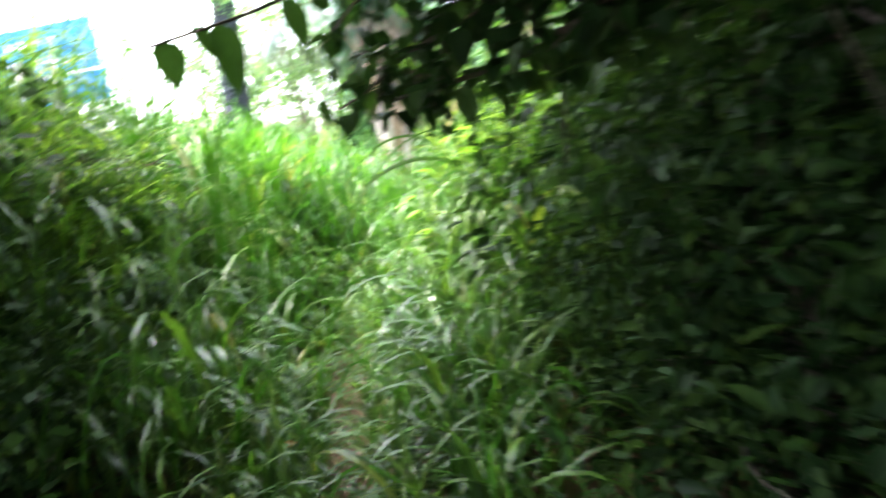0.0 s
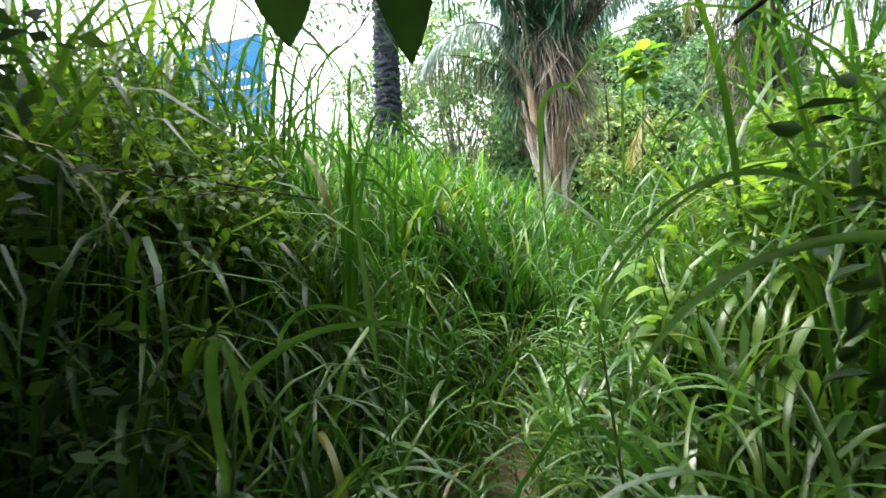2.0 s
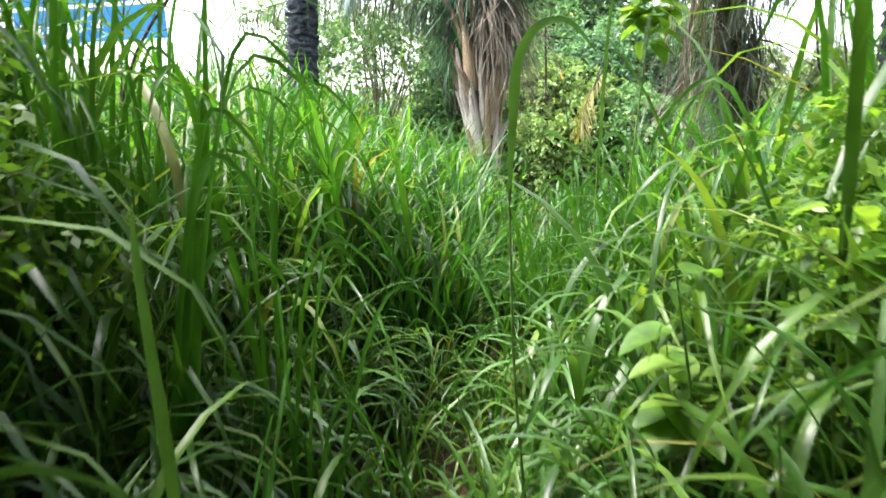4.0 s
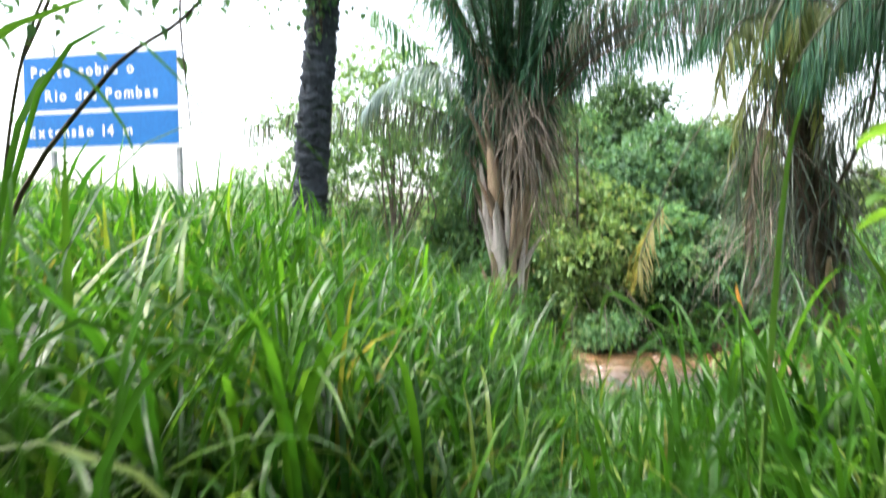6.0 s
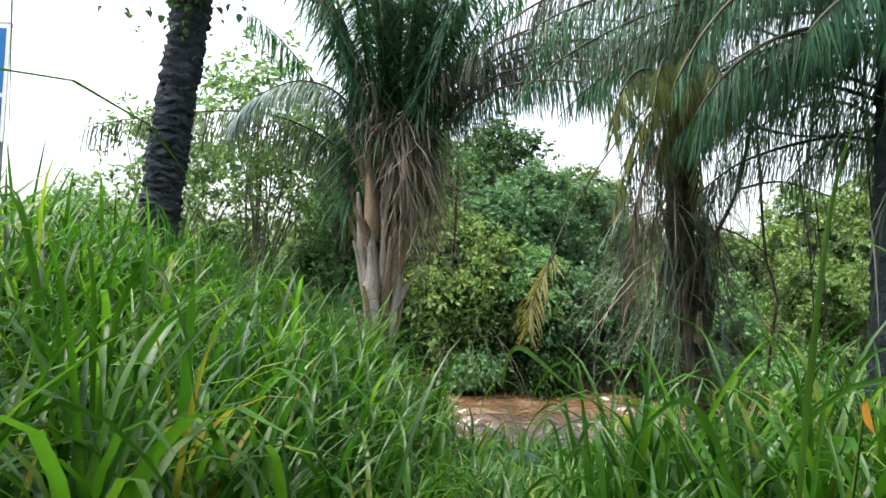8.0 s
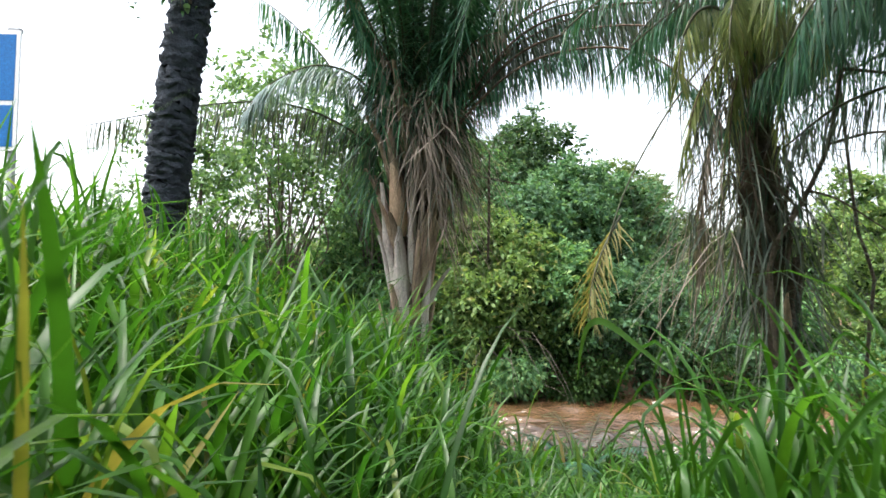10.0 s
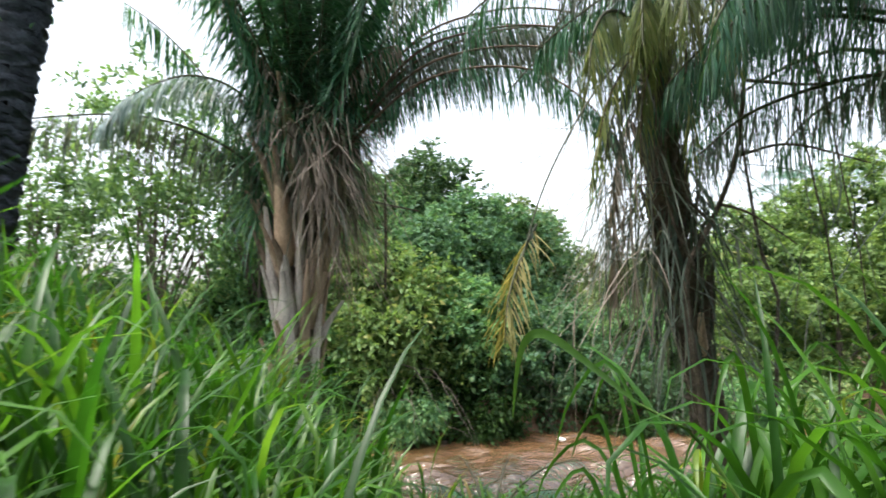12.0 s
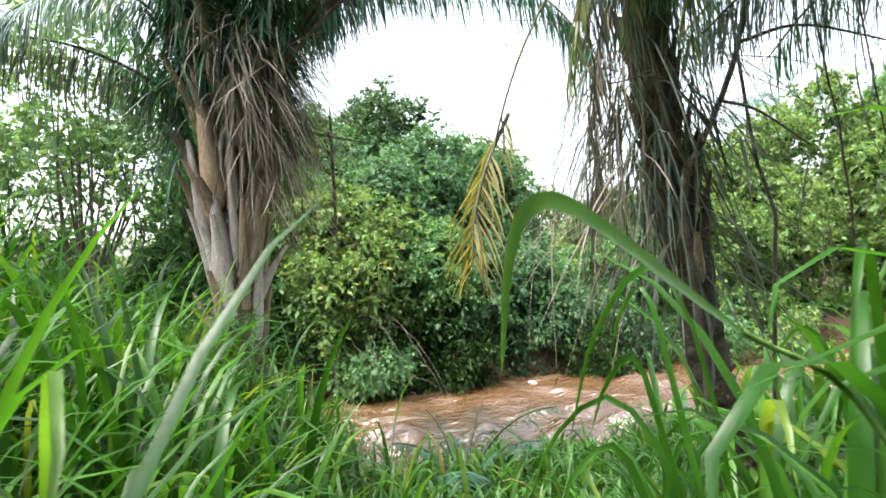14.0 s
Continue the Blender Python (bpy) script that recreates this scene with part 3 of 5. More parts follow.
def ringed_trunk(ctrl, r0, r1, rng, n=60, sides=18, knob=0.018, ledge=0.032):
    n = 3 * n
    pts = curve_points(ctrl, n)
    tooth = (np.arange(n) * 0.31 + 0.12 * np.cumsum(rng.normal(0, 0.3, n))) % 1.0
    rad = np.linspace(r0, r1, n) * (1 - ledge + 2.2 * ledge * tooth) + rng.normal(0, 0.004, n)
    v, f = tube(pts, rad, sides)
    v = v + rng.normal(0, knob * 0.4, v.shape)
    return v, f


rng = np.random.default_rng(21)
# the middle palm, a thick trunk wrapped in old leaf bases
MP = (-1.06, 10.5, -0.35)
mp = thing("palm_tree", MP, "palm with a thick trunk wrapped in old leaf bases", "palm")
piece("trunk", ringed_trunk([(0, 0, 0), (0.0, 0, 1.2), (0.03, 0, 2.4), (0.05, 0, 3.6)], 0.2, 0.24, rng), BARK_BROWN, mp, "brown fibrous palm trunk")
for k in range(64):
    z = 0.7 + 2.1 * (k / 64) + rng.normal(0, 0.12)
    ang = k * 2.39996 + rng.normal(0, 0.12)
    up = (z - 0.75) / 2.1
    leaf_base(mp, 0.2 + 0.03 * up, ang, z, rng.uniform(0.5, 1.15), rng.uniform(0.06, 0.2) + 0.2 * up, rng.uniform(0.1, 0.2), BOOT_BROWN if rng.random() < 0.5 + 0.6 * up else BOOT_PALE, rng, 0.035)
leaf_base(mp, 0.27, radians(-158), 1.45, 1.12, 0.1, 0.17, BOOT_PALE, rng, 0.05, "smooth pale grey old leaf base")
leaf_base(mp, 0.27, radians(-112), 1.3, 0.8, 0.06, 0.22, BOOT_PALE, rng, 0.05, "pale grey old leaf base")
leaf_base(mp, 0.33, radians(-116), 2.0, 0.9, 0.06, 0.22, BOOT_TAN, rng, 0.05, "smooth tan old leaf base")
leaf_base(mp, 0.25, radians(-60), 1.4, 1.0, 0.12, 0.16, BOOT_BROWN, rng, 0.05)
hanging_strips(mp, rng, 130, 0.36, 3.1, 3.8, 0.4, 0.85, PALM_DRY, "dead_skirt", 0.024, spread=0.15)
hanging_strips(mp, rng, 230, 0.36, 2.2, 3.5, 0.6, 1.2, PALM_DRY, "dead_skirt", 0.024, arc=(-1.25, 0.7), spread=0.13)
hanging_strips(mp, rng, 80, 0.4, 2.4, 3.6, 0.5, 1.1, PALM_GREY, "dead_skirt", 0.024, arc=(-1.7, 0.7), spread=0.13)
hanging_strips(mp, rng, 90, 0.42, 3.1, 4.2, 0.5, 0.9, PALM_GREEN, "green_skirt", 0.022, spread=0.14)
hanging_strips(mp, rng, 90, 0.46, 2.6, 3.4, 0.6, 1.1, PALM_DRY, "dead_skirt", 0.024, arc=(-1.3, 0.2), spread=0.1)
for n, side in ((90, (2.5, 3.7)), (50, (-0.6, 0.5))):
    hanging_strips(mp, rng, n, 0.4, 2.5, 3.4, 0.45, 0.9, PALM_GREEN, "green_skirt", 0.034, arc=side, spread=0.08)
hanging_strips(mp, rng, 150, 0.4, 2.6, 3.5, 0.6, 1.1, PALM_DRY, "dead_skirt", 0.036, arc=(-1.6, 0.1), spread=0.08)
top = (0.05, 0, 3.35)
D = math.radians
SPEC = []  # azimuth, rise, bend, length, hang, leaflet
for k in range(34):
    SPEC.append((k * 137.5 % 360, 90 - 0.4 * k + rng.normal(0, 2), 10 + 0.9 * k + rng.normal(0, 5), 4.2 - 0.02 * k, 0.46 + 0.01 * k, 0.6))
for az, ri, be, ln, hg, lf in SPEC:
    st = (top[0] + 0.2 * math.cos(D(az)), top[1] + 0.2 * math.sin(D(az)), top[2] - 0.85 + rng.normal(0, 0.2))
    frond(mp, st, D(az), D(ri), D(be), ln, PALM_GREEN, RACHIS, rng, hg, lf, 84, ragged=0.08, width=0.038, bare=0.2)
for k in range(9):  # broad green leaf stalks that stand up from the heart
    az = k * 137.5 % 360
    v, f = tube(curve_points([(top[0] + 0.1 * math.cos(D(az)), top[1] + 0.1 * math.sin(D(az)), 2.5), (top[0] + 0.16 * math.cos(D(az)), top[1] + 0.16 * math.sin(D(az)), 3.6), (top[0] + 0.3 * math.cos(D(az)), top[1] + 0.3 * math.sin(D(az)), 5.0)], 10), np.linspace(0.06, 0.02, 10), 6)
    piece("leaf_stalk", (v, f), STALK_GREEN, mp, "upright dark green leaf stalk")
# long side fronds, by the line of their midribs
for line, hg, lf, ml, rb in [
    ([(-1.15, 10.4, 2.6), (-1.6, 10.35, 3.3), (-2.1, 10.3, 3.47), (-2.6, 10.3, 3.25), (-2.85, 10.3, 2.95)], 0.7, 0.5, PALM_SHEEN, RACHIS),
    ([(-0.95, 10.15, 2.7), (-1.25, 10.1, 3.3), (-1.65, 10.05, 4.1), (-2.1, 10.0, 4.9)], 0.95, 0.5, PALM_DRY, RACHIS_DRY),
    ([(-0.85, 10.1, 2.6), (-0.7, 10.0, 3.2), (-0.45, 9.9, 3.6), (-0.15, 9.8, 3.7)], 0.9, 0.4, PALM_DRY, RACHIS_DRY),
    ([(-1.25, 10.5, 2.4), (-1.8, 10.5, 2.85), (-2.5, 10.5, 3.1), (-3.4, 10.5, 3.06), (-4.7, 10.5, 2.8)], 0.92, 0.6, PALM_GREY, RACHIS),
    ([(-0.75, 10.4, 2.8), (-0.1, 10.3, 3.62), (0.6, 10.2, 4.0), (1.4, 10.1, 4.15), (2.4, 10.0, 4.0), (3.5, 9.9, 3.5)], 0.97, 0.6, PALM_GREY, RACHIS_DRY),
    ([(-0.7, 10.3, 2.8), (-0.05, 10.1, 3.5), (0.5, 9.9, 3.72), (1.2, 9.8, 3.78), (2.0, 9.7, 3.6), (3.1, 9.6, 3.1)], 0.97, 0.6, PALM_GREY, RACHIS_DRY),
    ([(-0.7, 10.2, 2.7), (-0.1, 10.0, 3.3), (0.45, 9.8, 3.5), (1.1, 9.6, 3.45), (1.6, 9.5, 3.1), (1.9, 9.4, 2.6)], 0.97, 0.5, PALM_GREEN, RACHIS_DRY),
    ([(-0.7, 10.3, 2.8), (0.0, 10.2, 3.75), (0.7, 10.1, 4.05), (1.5, 10.0, 4.1), (2.5, 9.9, 3.85), (3.4, 9.8, 3.4)], 0.97, 0.55, PALM_GREY, RACHIS_DRY),
    ([(-0.7, 10.4, 2.8), (0.0, 10.4, 3.95), (0.8, 10.4, 4.4), (1.7, 10.4, 4.5), (2.8, 10.4, 4.3), (3.8, 10.4, 3.8)], 0.97, 0.55, PALM_GREEN, RACHIS_DRY),
    ([(-0.7, 10.6, 3.0), (-0.2, 10.8, 3.9), (0.5, 11.0, 4.45), (1.5, 11.2, 4.7), (2.8, 11.3, 4.5), (4.0, 11.4, 3.9)], 0.95, 0.8, PALM_GREEN, RACHIS)]:
    frond(mp, (0, 0, 0), 0, 0, 0, 1, ml, rb, rng, hg, lf, 60 if ml is PALM_DRY else 130, ragged=0.45 if ml is PALM_DRY else 0.15, width=0.028, ctrl=[(p[0] - MP[0], p[1] - MP[1], p[2] - MP[2]) for p in line])

# the slim dark palm by the sign
LP = (-3.26, 8.95, 0.1)
lp = thing("palm_tree", LP, "slim leaning palm with a bare blackish trunk", "palm")
piece("trunk", ringed_trunk([(0, 0, 0), (0.17, 0, 1.4), (0.26, 0, 2.5), (0.4, 0, 3.9), (0.52, 0, 5.4)], 0.185, 0.15, rng, 80, knob=0.034, ledge=0.02), BARK_DARK, lp, "blackish ringed palm trunk")
for k in range(26):
    z = 1.2 + 3.6 * k / 26
    ang = k * 2.4
    xx = np.interp(z, [0, 1.4, 2.5, 3.9, 5.4], [0, 0.17, 0.26, 0.4, 0.52])
    v, f = tube([(xx + 0.12 * math.cos(ang), 0.12 * math.sin(ang), z), (xx + 0.165 * math.cos(ang), 0.165 * math.sin(ang), z + 0.05), (xx + 0.175 * math.cos(ang), 0.175 * math.sin(ang), z + 0.09)], [0.03, 0.02, 0.006], 5)
    piece("leaf_scar", (v, f), BARK_DARK, lp)
hub = (0.48, 0, 4.75)
for az, ri, be, ln, ml in [(-10, 30, 115, 2.3, PALM_GREEN), (200, 30, 112, 2.2, PALM_GREEN), (235, 40, 125, 2.4, PALM_GREEN), (300, 35, 120, 2.4, PALM_GREEN), (95, 60, 80, 3.0, PALM_GREEN), (30, 50, 95, 2.8, PALM_GREEN), (150, 55, 90, 2.8, PALM_GREEN), (265, 10, 100, 2.0, PALM_DRY), (340, 20, 105, 2.1, PALM_DRY)]:
    frond(lp, hub, D(az), D(ri), D(be), ln, ml, RACHIS, rng, 0.92, 0.7, 80, ragged=0.1)

# the thin palm at the water's edge, hung with dead fronds
RP = (1.86, 8.0, -0.6)
rp = thing("palm_tree", RP, "thin palm at the water hung with dead grey fronds", "palm")
piece("trunk", ringed_trunk([(0.02, 0, 0), (-0.01, 0, 0.4), (-0.17, 0, 0.95), (-0.27, 0, 1.55), (-0.38, 0, 2.05), (-0.46, 0, 2.7), (-0.47, 0, 3.8), (-0.43, 0, 4.8)], 0.112, 0.1, rng, 90), BARK_BROWN, rp, "dark brown rough palm trunk")
for k in range(46):
    z = 1.55 + 1.5 * k / 46
    xx = np.interp(z, [0.4, 0.95, 1.55, 2.05, 2.7, 3.8], [-0.01, -0.17, -0.27, -0.38, -0.46, -0.47])
    ob = leaf_base(rp, 0.11, k * 2.4 + rng.normal(0, 0.1), z, rng.uniform(0.25, 0.5), rng.uniform(0.03, 0.09), rng.uniform(0.06, 0.1), BARK_BROWN, rng, 0.02)
    ob.location = (xx, 0, 0)
leaf_base(rp, 0.1, radians(-120), 1.45, 0.35, 0.05, 0.11, BOOT_TAN, rng, 0.03, "pale scarred bark patch").location = (-0.25, 0, 0)
sk = hanging_strips(rp, rng, 190, 0.2, 2.1, 3.5, 0.45, 1.15, PALM_GREY, "dead_skirt", 0.021, spread=0.16)
sk.location = (-0.5, 0, 0)
sk = hanging_strips(rp, rng, 70, 0.2, 1.9, 3.0, 0.5, 1.2, PALM_DRY, "dead_skirt", 0.018, arc=(1.8, 4.2), spread=0.16)
sk.location = (-0.5, 0, 0)
hub = np.array((-0.47, 0, 4.25))
for k in range(10):
    az = k * 137.5 % 360
    mat = (PALM_GREY, PALM_GREEN)[k % 2]
    frond(rp, hub + rng.normal(0, 0.1, 3) + np.array([0, 0, 0.02 * k]), D(az), D(rng.uniform(15, 60)), D(rng.uniform(95, 140)), rng.uniform(1.4, 2.3), mat, RACHIS, rng, rng.uniform(0.85, 0.97), 0.5, 70, ragged=0.3, width=0.016)
sk = hanging_strips(rp, rng, 230, 0.15, 1.6, 2.8, 0.4, 1.0, PALM_GREY, "dead_skirt", 0.032, spread=0.1)
sk.location = (-0.36, 0, 0)
sk = hanging_strips(rp, rng, 70, 0.2, 2.6, 4.6, 0.5, 1.0, PALM_GREY, "dead_skirt", 0.02, spread=0.2)
sk.location = (-0.49, 0, 0)
sk = hanging_strips(rp, rng, 60, 0.24, 2.7, 4.4, 0.5, 1.0, PALM_GREEN, "green_skirt", 0.02, spread=0.2)
sk.location = (-0.49, 0, 0)
for az, ri in ((238, 62), (262, 55), (222, 50), (250, 70)):
    frond(rp, hub + np.array([-0.06, -0.05, -0.75]), D(az), D(0.5 * ri), D(118), 1.35, PALM_LIME, RACHIS, rng, 0.88, 0.4, 60, ragged=0.1, width=0.022)
for az in (172, 10, 345, 150, 30):
    frond(rp, hub + np.array([0, 0, 0.3]), D(az), D(rng.uniform(45, 62)), D(rng.uniform(80, 100)), rng.uniform(2.8, 3.4), PALM_GREY if az > 100 else PALM_GREEN, RACHIS, rng, 0.95, 0.5, 100, ragged=0.2, width=0.018)
for line, mt, lf, rg, nm in [
    ([(1.35, 7.9, 2.9), (1.0, 7.6, 2.75), (0.6, 7.25, 2.35), (0.25, 7.0, 1.85), (0.08, 6.9, 1.45), (0.0, 6.87, 1.1)], PALM_GREY, 0.22, 0.62, "half-bare grey dead frond"),
    ([(0.16, 6.94, 1.6), (0.06, 6.9, 1.42), (0.0, 6.87, 1.25), (-0.02, 6.86, 1.08)], PALM_YELLOW, 0.24, 0.1, "yellowed frond tip"),
    ([(1.3, 7.9, 2.7), (1.05, 7.75, 2.6), (0.85, 7.65, 2.2), (0.8, 7.6, 1.6)], PALM_GREY, 0.35, 0.4, "half-bare grey dead frond"),
    ([(1.3, 7.9, 2.6), (1.1, 7.9, 2.4), (1.0, 7.9, 1.9), (1.0, 7.9, 1.3)], PALM_DRY, 0.4, 0.3, "brown dead frond")]:
    frond(rp, (0, 0, 0), 0, 0, 0, 1, mt, RACHIS, rng, 0.5 if mt is PALM_YELLOW else 0.92, lf, 40 if lf > 0.25 else 26, ragged=rg, width=0.02, label=nm, stout=0.45, bare=0.25 if lf > 0.25 else 0.05, ctrl=[(p[0] - RP[0], p[1] - RP[1], p[2] - RP[2]) for p in line])

for line in ([(1.38, 7.85, 2.9), (1.15, 7.75, 2.85), (0.9, 7.7, 2.5), (0.76, 7.7, 1.95)], [(1.38, 7.85, 2.85), (1.2, 7.7, 2.75), (1.08, 7.65, 2.4), (1.03, 7.6, 1.85)], [(1.4, 7.85, 3.0), (1.34, 7.6, 2.9), (1.3, 7.5, 2.5), (1.32, 7.5, 2.05)]):
    frond(rp, (0, 0, 0), 0, 0, 0, 1, PALM_LIME, RACHIS_DRY, rng, 0.85, 0.3, 34, ragged=0.25, width=0.03, label="olive drooping half-dry frond", stout=0.6, bare=0.12, ctrl=[(p[0] - RP[0], p[1] - RP[1], p[2] - RP[2]) for p in line])

# another dark palm trunk deeper in the shade
FP = (2.24, 6.8, -0.45)
fp = thing("palm_tree", FP, "dark palm trunk in the shade draped with fronds", "palm")
piece("trunk", ringed_trunk([(0, 0, 0), (0.02, 0, 1.5), (0.0, 0.0, 3.0), (-0.05, 0, 4.6)], 0.14, 0.13, rng, 60), BARK_DARK, fp, "dark ringed palm trunk")
hub = np.array((-0.05, 0, 3.95))
for k in range(20):
    az = k * 137.5 % 360
    frond(fp, hub + rng.normal(0, 0.08, 3), D(az), D(rng.uniform(5, 45)), D(rng.uniform(50, 90)), rng.uniform(2.2, 3.2), PALM_GREEN if k % 3 else PALM_GREY, RACHIS, rng, 0.93, 0.5, 100, ragged=0.2, width=0.017)
for az, ri in ((180, 25), (170, 40), (195, 35), (160, 30), (205, 20), (188, 48), (150, 45), (215, 42)):
    frond(fp, hub + rng.normal(0, 0.08, 3), D(az), D(0.7 * ri), D(rng.uniform(30, 60)), rng.uniform(2.6, 3.4), PALM_GREEN, RACHIS, rng, 0.95, 0.36, 110, ragged=0.25, width=0.016)
for az in (112, 130, 146, 160, 175, 190, 205):
    frond(fp, hub + np.array([0, 0, -0.15]) + rng.normal(0, 0.1, 3), D(az), D(rng.uniform(-5, 18)), D(rng.uniform(35, 70)), rng.uniform(1.8, 2.7), PALM_GREEN if az % 4 else PALM_GREY, RACHIS, rng, 0.96, 0.34, 100, ragged=0.25, width=0.016)
for az in (140, 158, 178, 196, 214, 236):
    frond(fp, hub + np.array([0, 0, -0.3]) + rng.normal(0, 0.12, 3), D(az), D(rng.uniform(-15, 2)), D(rng.uniform(35, 60)), rng.uniform(1.2, 1.9), PALM_GREEN, RACHIS, rng, 0.96, 0.4, 80, ragged=0.2, width=0.02)
for line, lf in [
    ([(2.22, 6.8, 2.35), (2.03, 7.1, 2.46), (1.53, 7.25, 2.3), (1.21, 7.3, 2.05)], 0.42), ([(2.22, 6.8, 2.6), (1.9, 7.1, 2.8), (1.5, 7.3, 2.75), (1.15, 7.4, 2.5)], 0.55),
    ([(2.24, 6.85, 2.7), (2.05, 7.4, 3.0), (1.75, 7.8, 2.95), (1.5, 8.1, 2.7)], 0.6), ([(2.2, 6.75, 2.8), (1.9, 6.9, 3.05), (1.55, 7.0, 3.05), (1.2, 7.1, 2.85)], 0.6),
    ([(2.3, 6.9, 2.5), (2.35, 7.6, 2.85), (2.2, 8.2, 2.8), (2.0, 8.6, 2.5)], 0.6), ([(2.24, 6.85, 3.0), (2.1, 7.5, 3.3), (1.9, 8.1, 3.2), (1.7, 8.6, 2.9)], 0.65),
    ([(2.3, 6.85, 2.3), (2.5, 7.3, 2.6), (2.5, 7.9, 2.55), (2.45, 8.3, 2.3)], 0.5)]:
    frond(fp, (0, 0, 0), 0, 0, 0, 1, PALM_GREEN if lf > 0.45 else PALM_GREY, RACHIS, rng, 0.97, lf, 70, ragged=0.2, width=0.016, ctrl=[(p[0] - FP[0], p[1] - FP[1], p[2] - FP[2]) for p in line])
hanging_strips(fp, rng, 110, 0.17, 2.2, 4.2, 0.5, 1.1, PALM_GREY, "dead_skirt", 0.018)


# ---------------------------------------------------------------- trees and bushes
def woody(name, at, label, category, rng, height, spread, clumps, per, leaf_len, mat, bark=BARK_TREE, trunk_r=0.06, lean=(0, 0), low=0.25, clump_r=0.3, group="", flat=0.5, droop=0.3, twigs=True, splay=1.0, form=None, dense=1.5, simple=True, limb=0.26):
    """A tree or bush: trunk, limbs that fork, and leaves in uneven clumps at the limbs' ends."""
    ob = thing(name, at, label, category, group)
    top = np.array([lean[0], lean[1], height * 0.72])
    tpts = curve_points([(0, 0, -0.15), top * 0.35 + rng.normal(0, 0.05, 3), top * 0.7 + rng.normal(0, 0.06, 3), top], 14)
    piece("trunk", tube(tpts, np.linspace(trunk_r, trunk_r * 0.35, 14), 7), bark, ob)
    limbs, cents = [], []
    for k in range(clumps):
        ang = rng.uniform(0, 2 * np.pi)
        u = low + (1 - low) * rng.random() ** 0.8
        rr = 0.85 * spread * math.sqrt(rng.random()) * (1.0 if form is None else form(u))
        end = np.array([lean[0] * u + rr * math.cos(ang) * splay, lean[1] * u + rr * math.sin(ang), height * u])
        root = tpts[min(13, int(13 * max(0.12, u * rng.uniform(0.45, 0.8))))]
        mid = 0.5 * (root + end) + np.array([0, 0, 0.12 * height * rng.uniform(-0.2, 0.8)])
        bow = rng.normal(0, 0.07 * height, 3) * np.array([1, 1, 0.4])
        limbs.append(tube(curve_points([root, 0.7 * root + 0.3 * mid + 0.6 * bow, mid - 0.5 * bow, end], 8), np.linspace(trunk_r * limb, 0.003, 8), 4))
        cents.append(end)
    if twigs:
        for a in limbs:
            piece("branch", a, bark, ob) if len(limbs) <= 16 else None
        if len(limbs) > 16:
            piece("branchwork", joined(limbs), bark, ob)
    cents = np.array(cents)
    bulk = rng.gamma(5.0, 0.2, clumps).clip(0.45, 1.7)
    own = np.repeat(np.arange(clumps), (per * dense * bulk ** 2 * rng.uniform(0.6, 1.1, clumps)).astype(int) + 3)
    size = bulk[own] * clump_r
    off = rng.normal(0, 1, (len(own), 3))
    off *= (rng.random(len(own)) ** 0.45 / (np.linalg.norm(off, axis=1) + 1e-6))[:, None]
    pos = cents[own] + off * size[:, None] * np.array([1.15, 1.15, 0.75])
    way = off + rng.normal(0, 0.5, off.shape) + np.array([0, 0, -droop])
    wy = pos[:, 1] + at[1]
    ok = (np.abs(pos[:, 0] + at[0] - trail_x(wy)) > 0.48) | (wy > 5.6) | (wy < -2.5) | (pos[:, 2] + at[2] > 2.3)
    pos, way = pos[ok], way[ok]
    n = len(pos)
    geo = leaves(pos, way, leaf_len * rng.uniform(0.6, 1.3, n), leaf_len * 0.55 * rng.uniform(0.7, 1.2, n), rng, flat=flat, simple=simple)
    piece("crown", geo, mat, ob)
    return ob


def on_ground(x, y, dz=0.0):
    return (x, y, float(ground_z(x, y)) + dz)


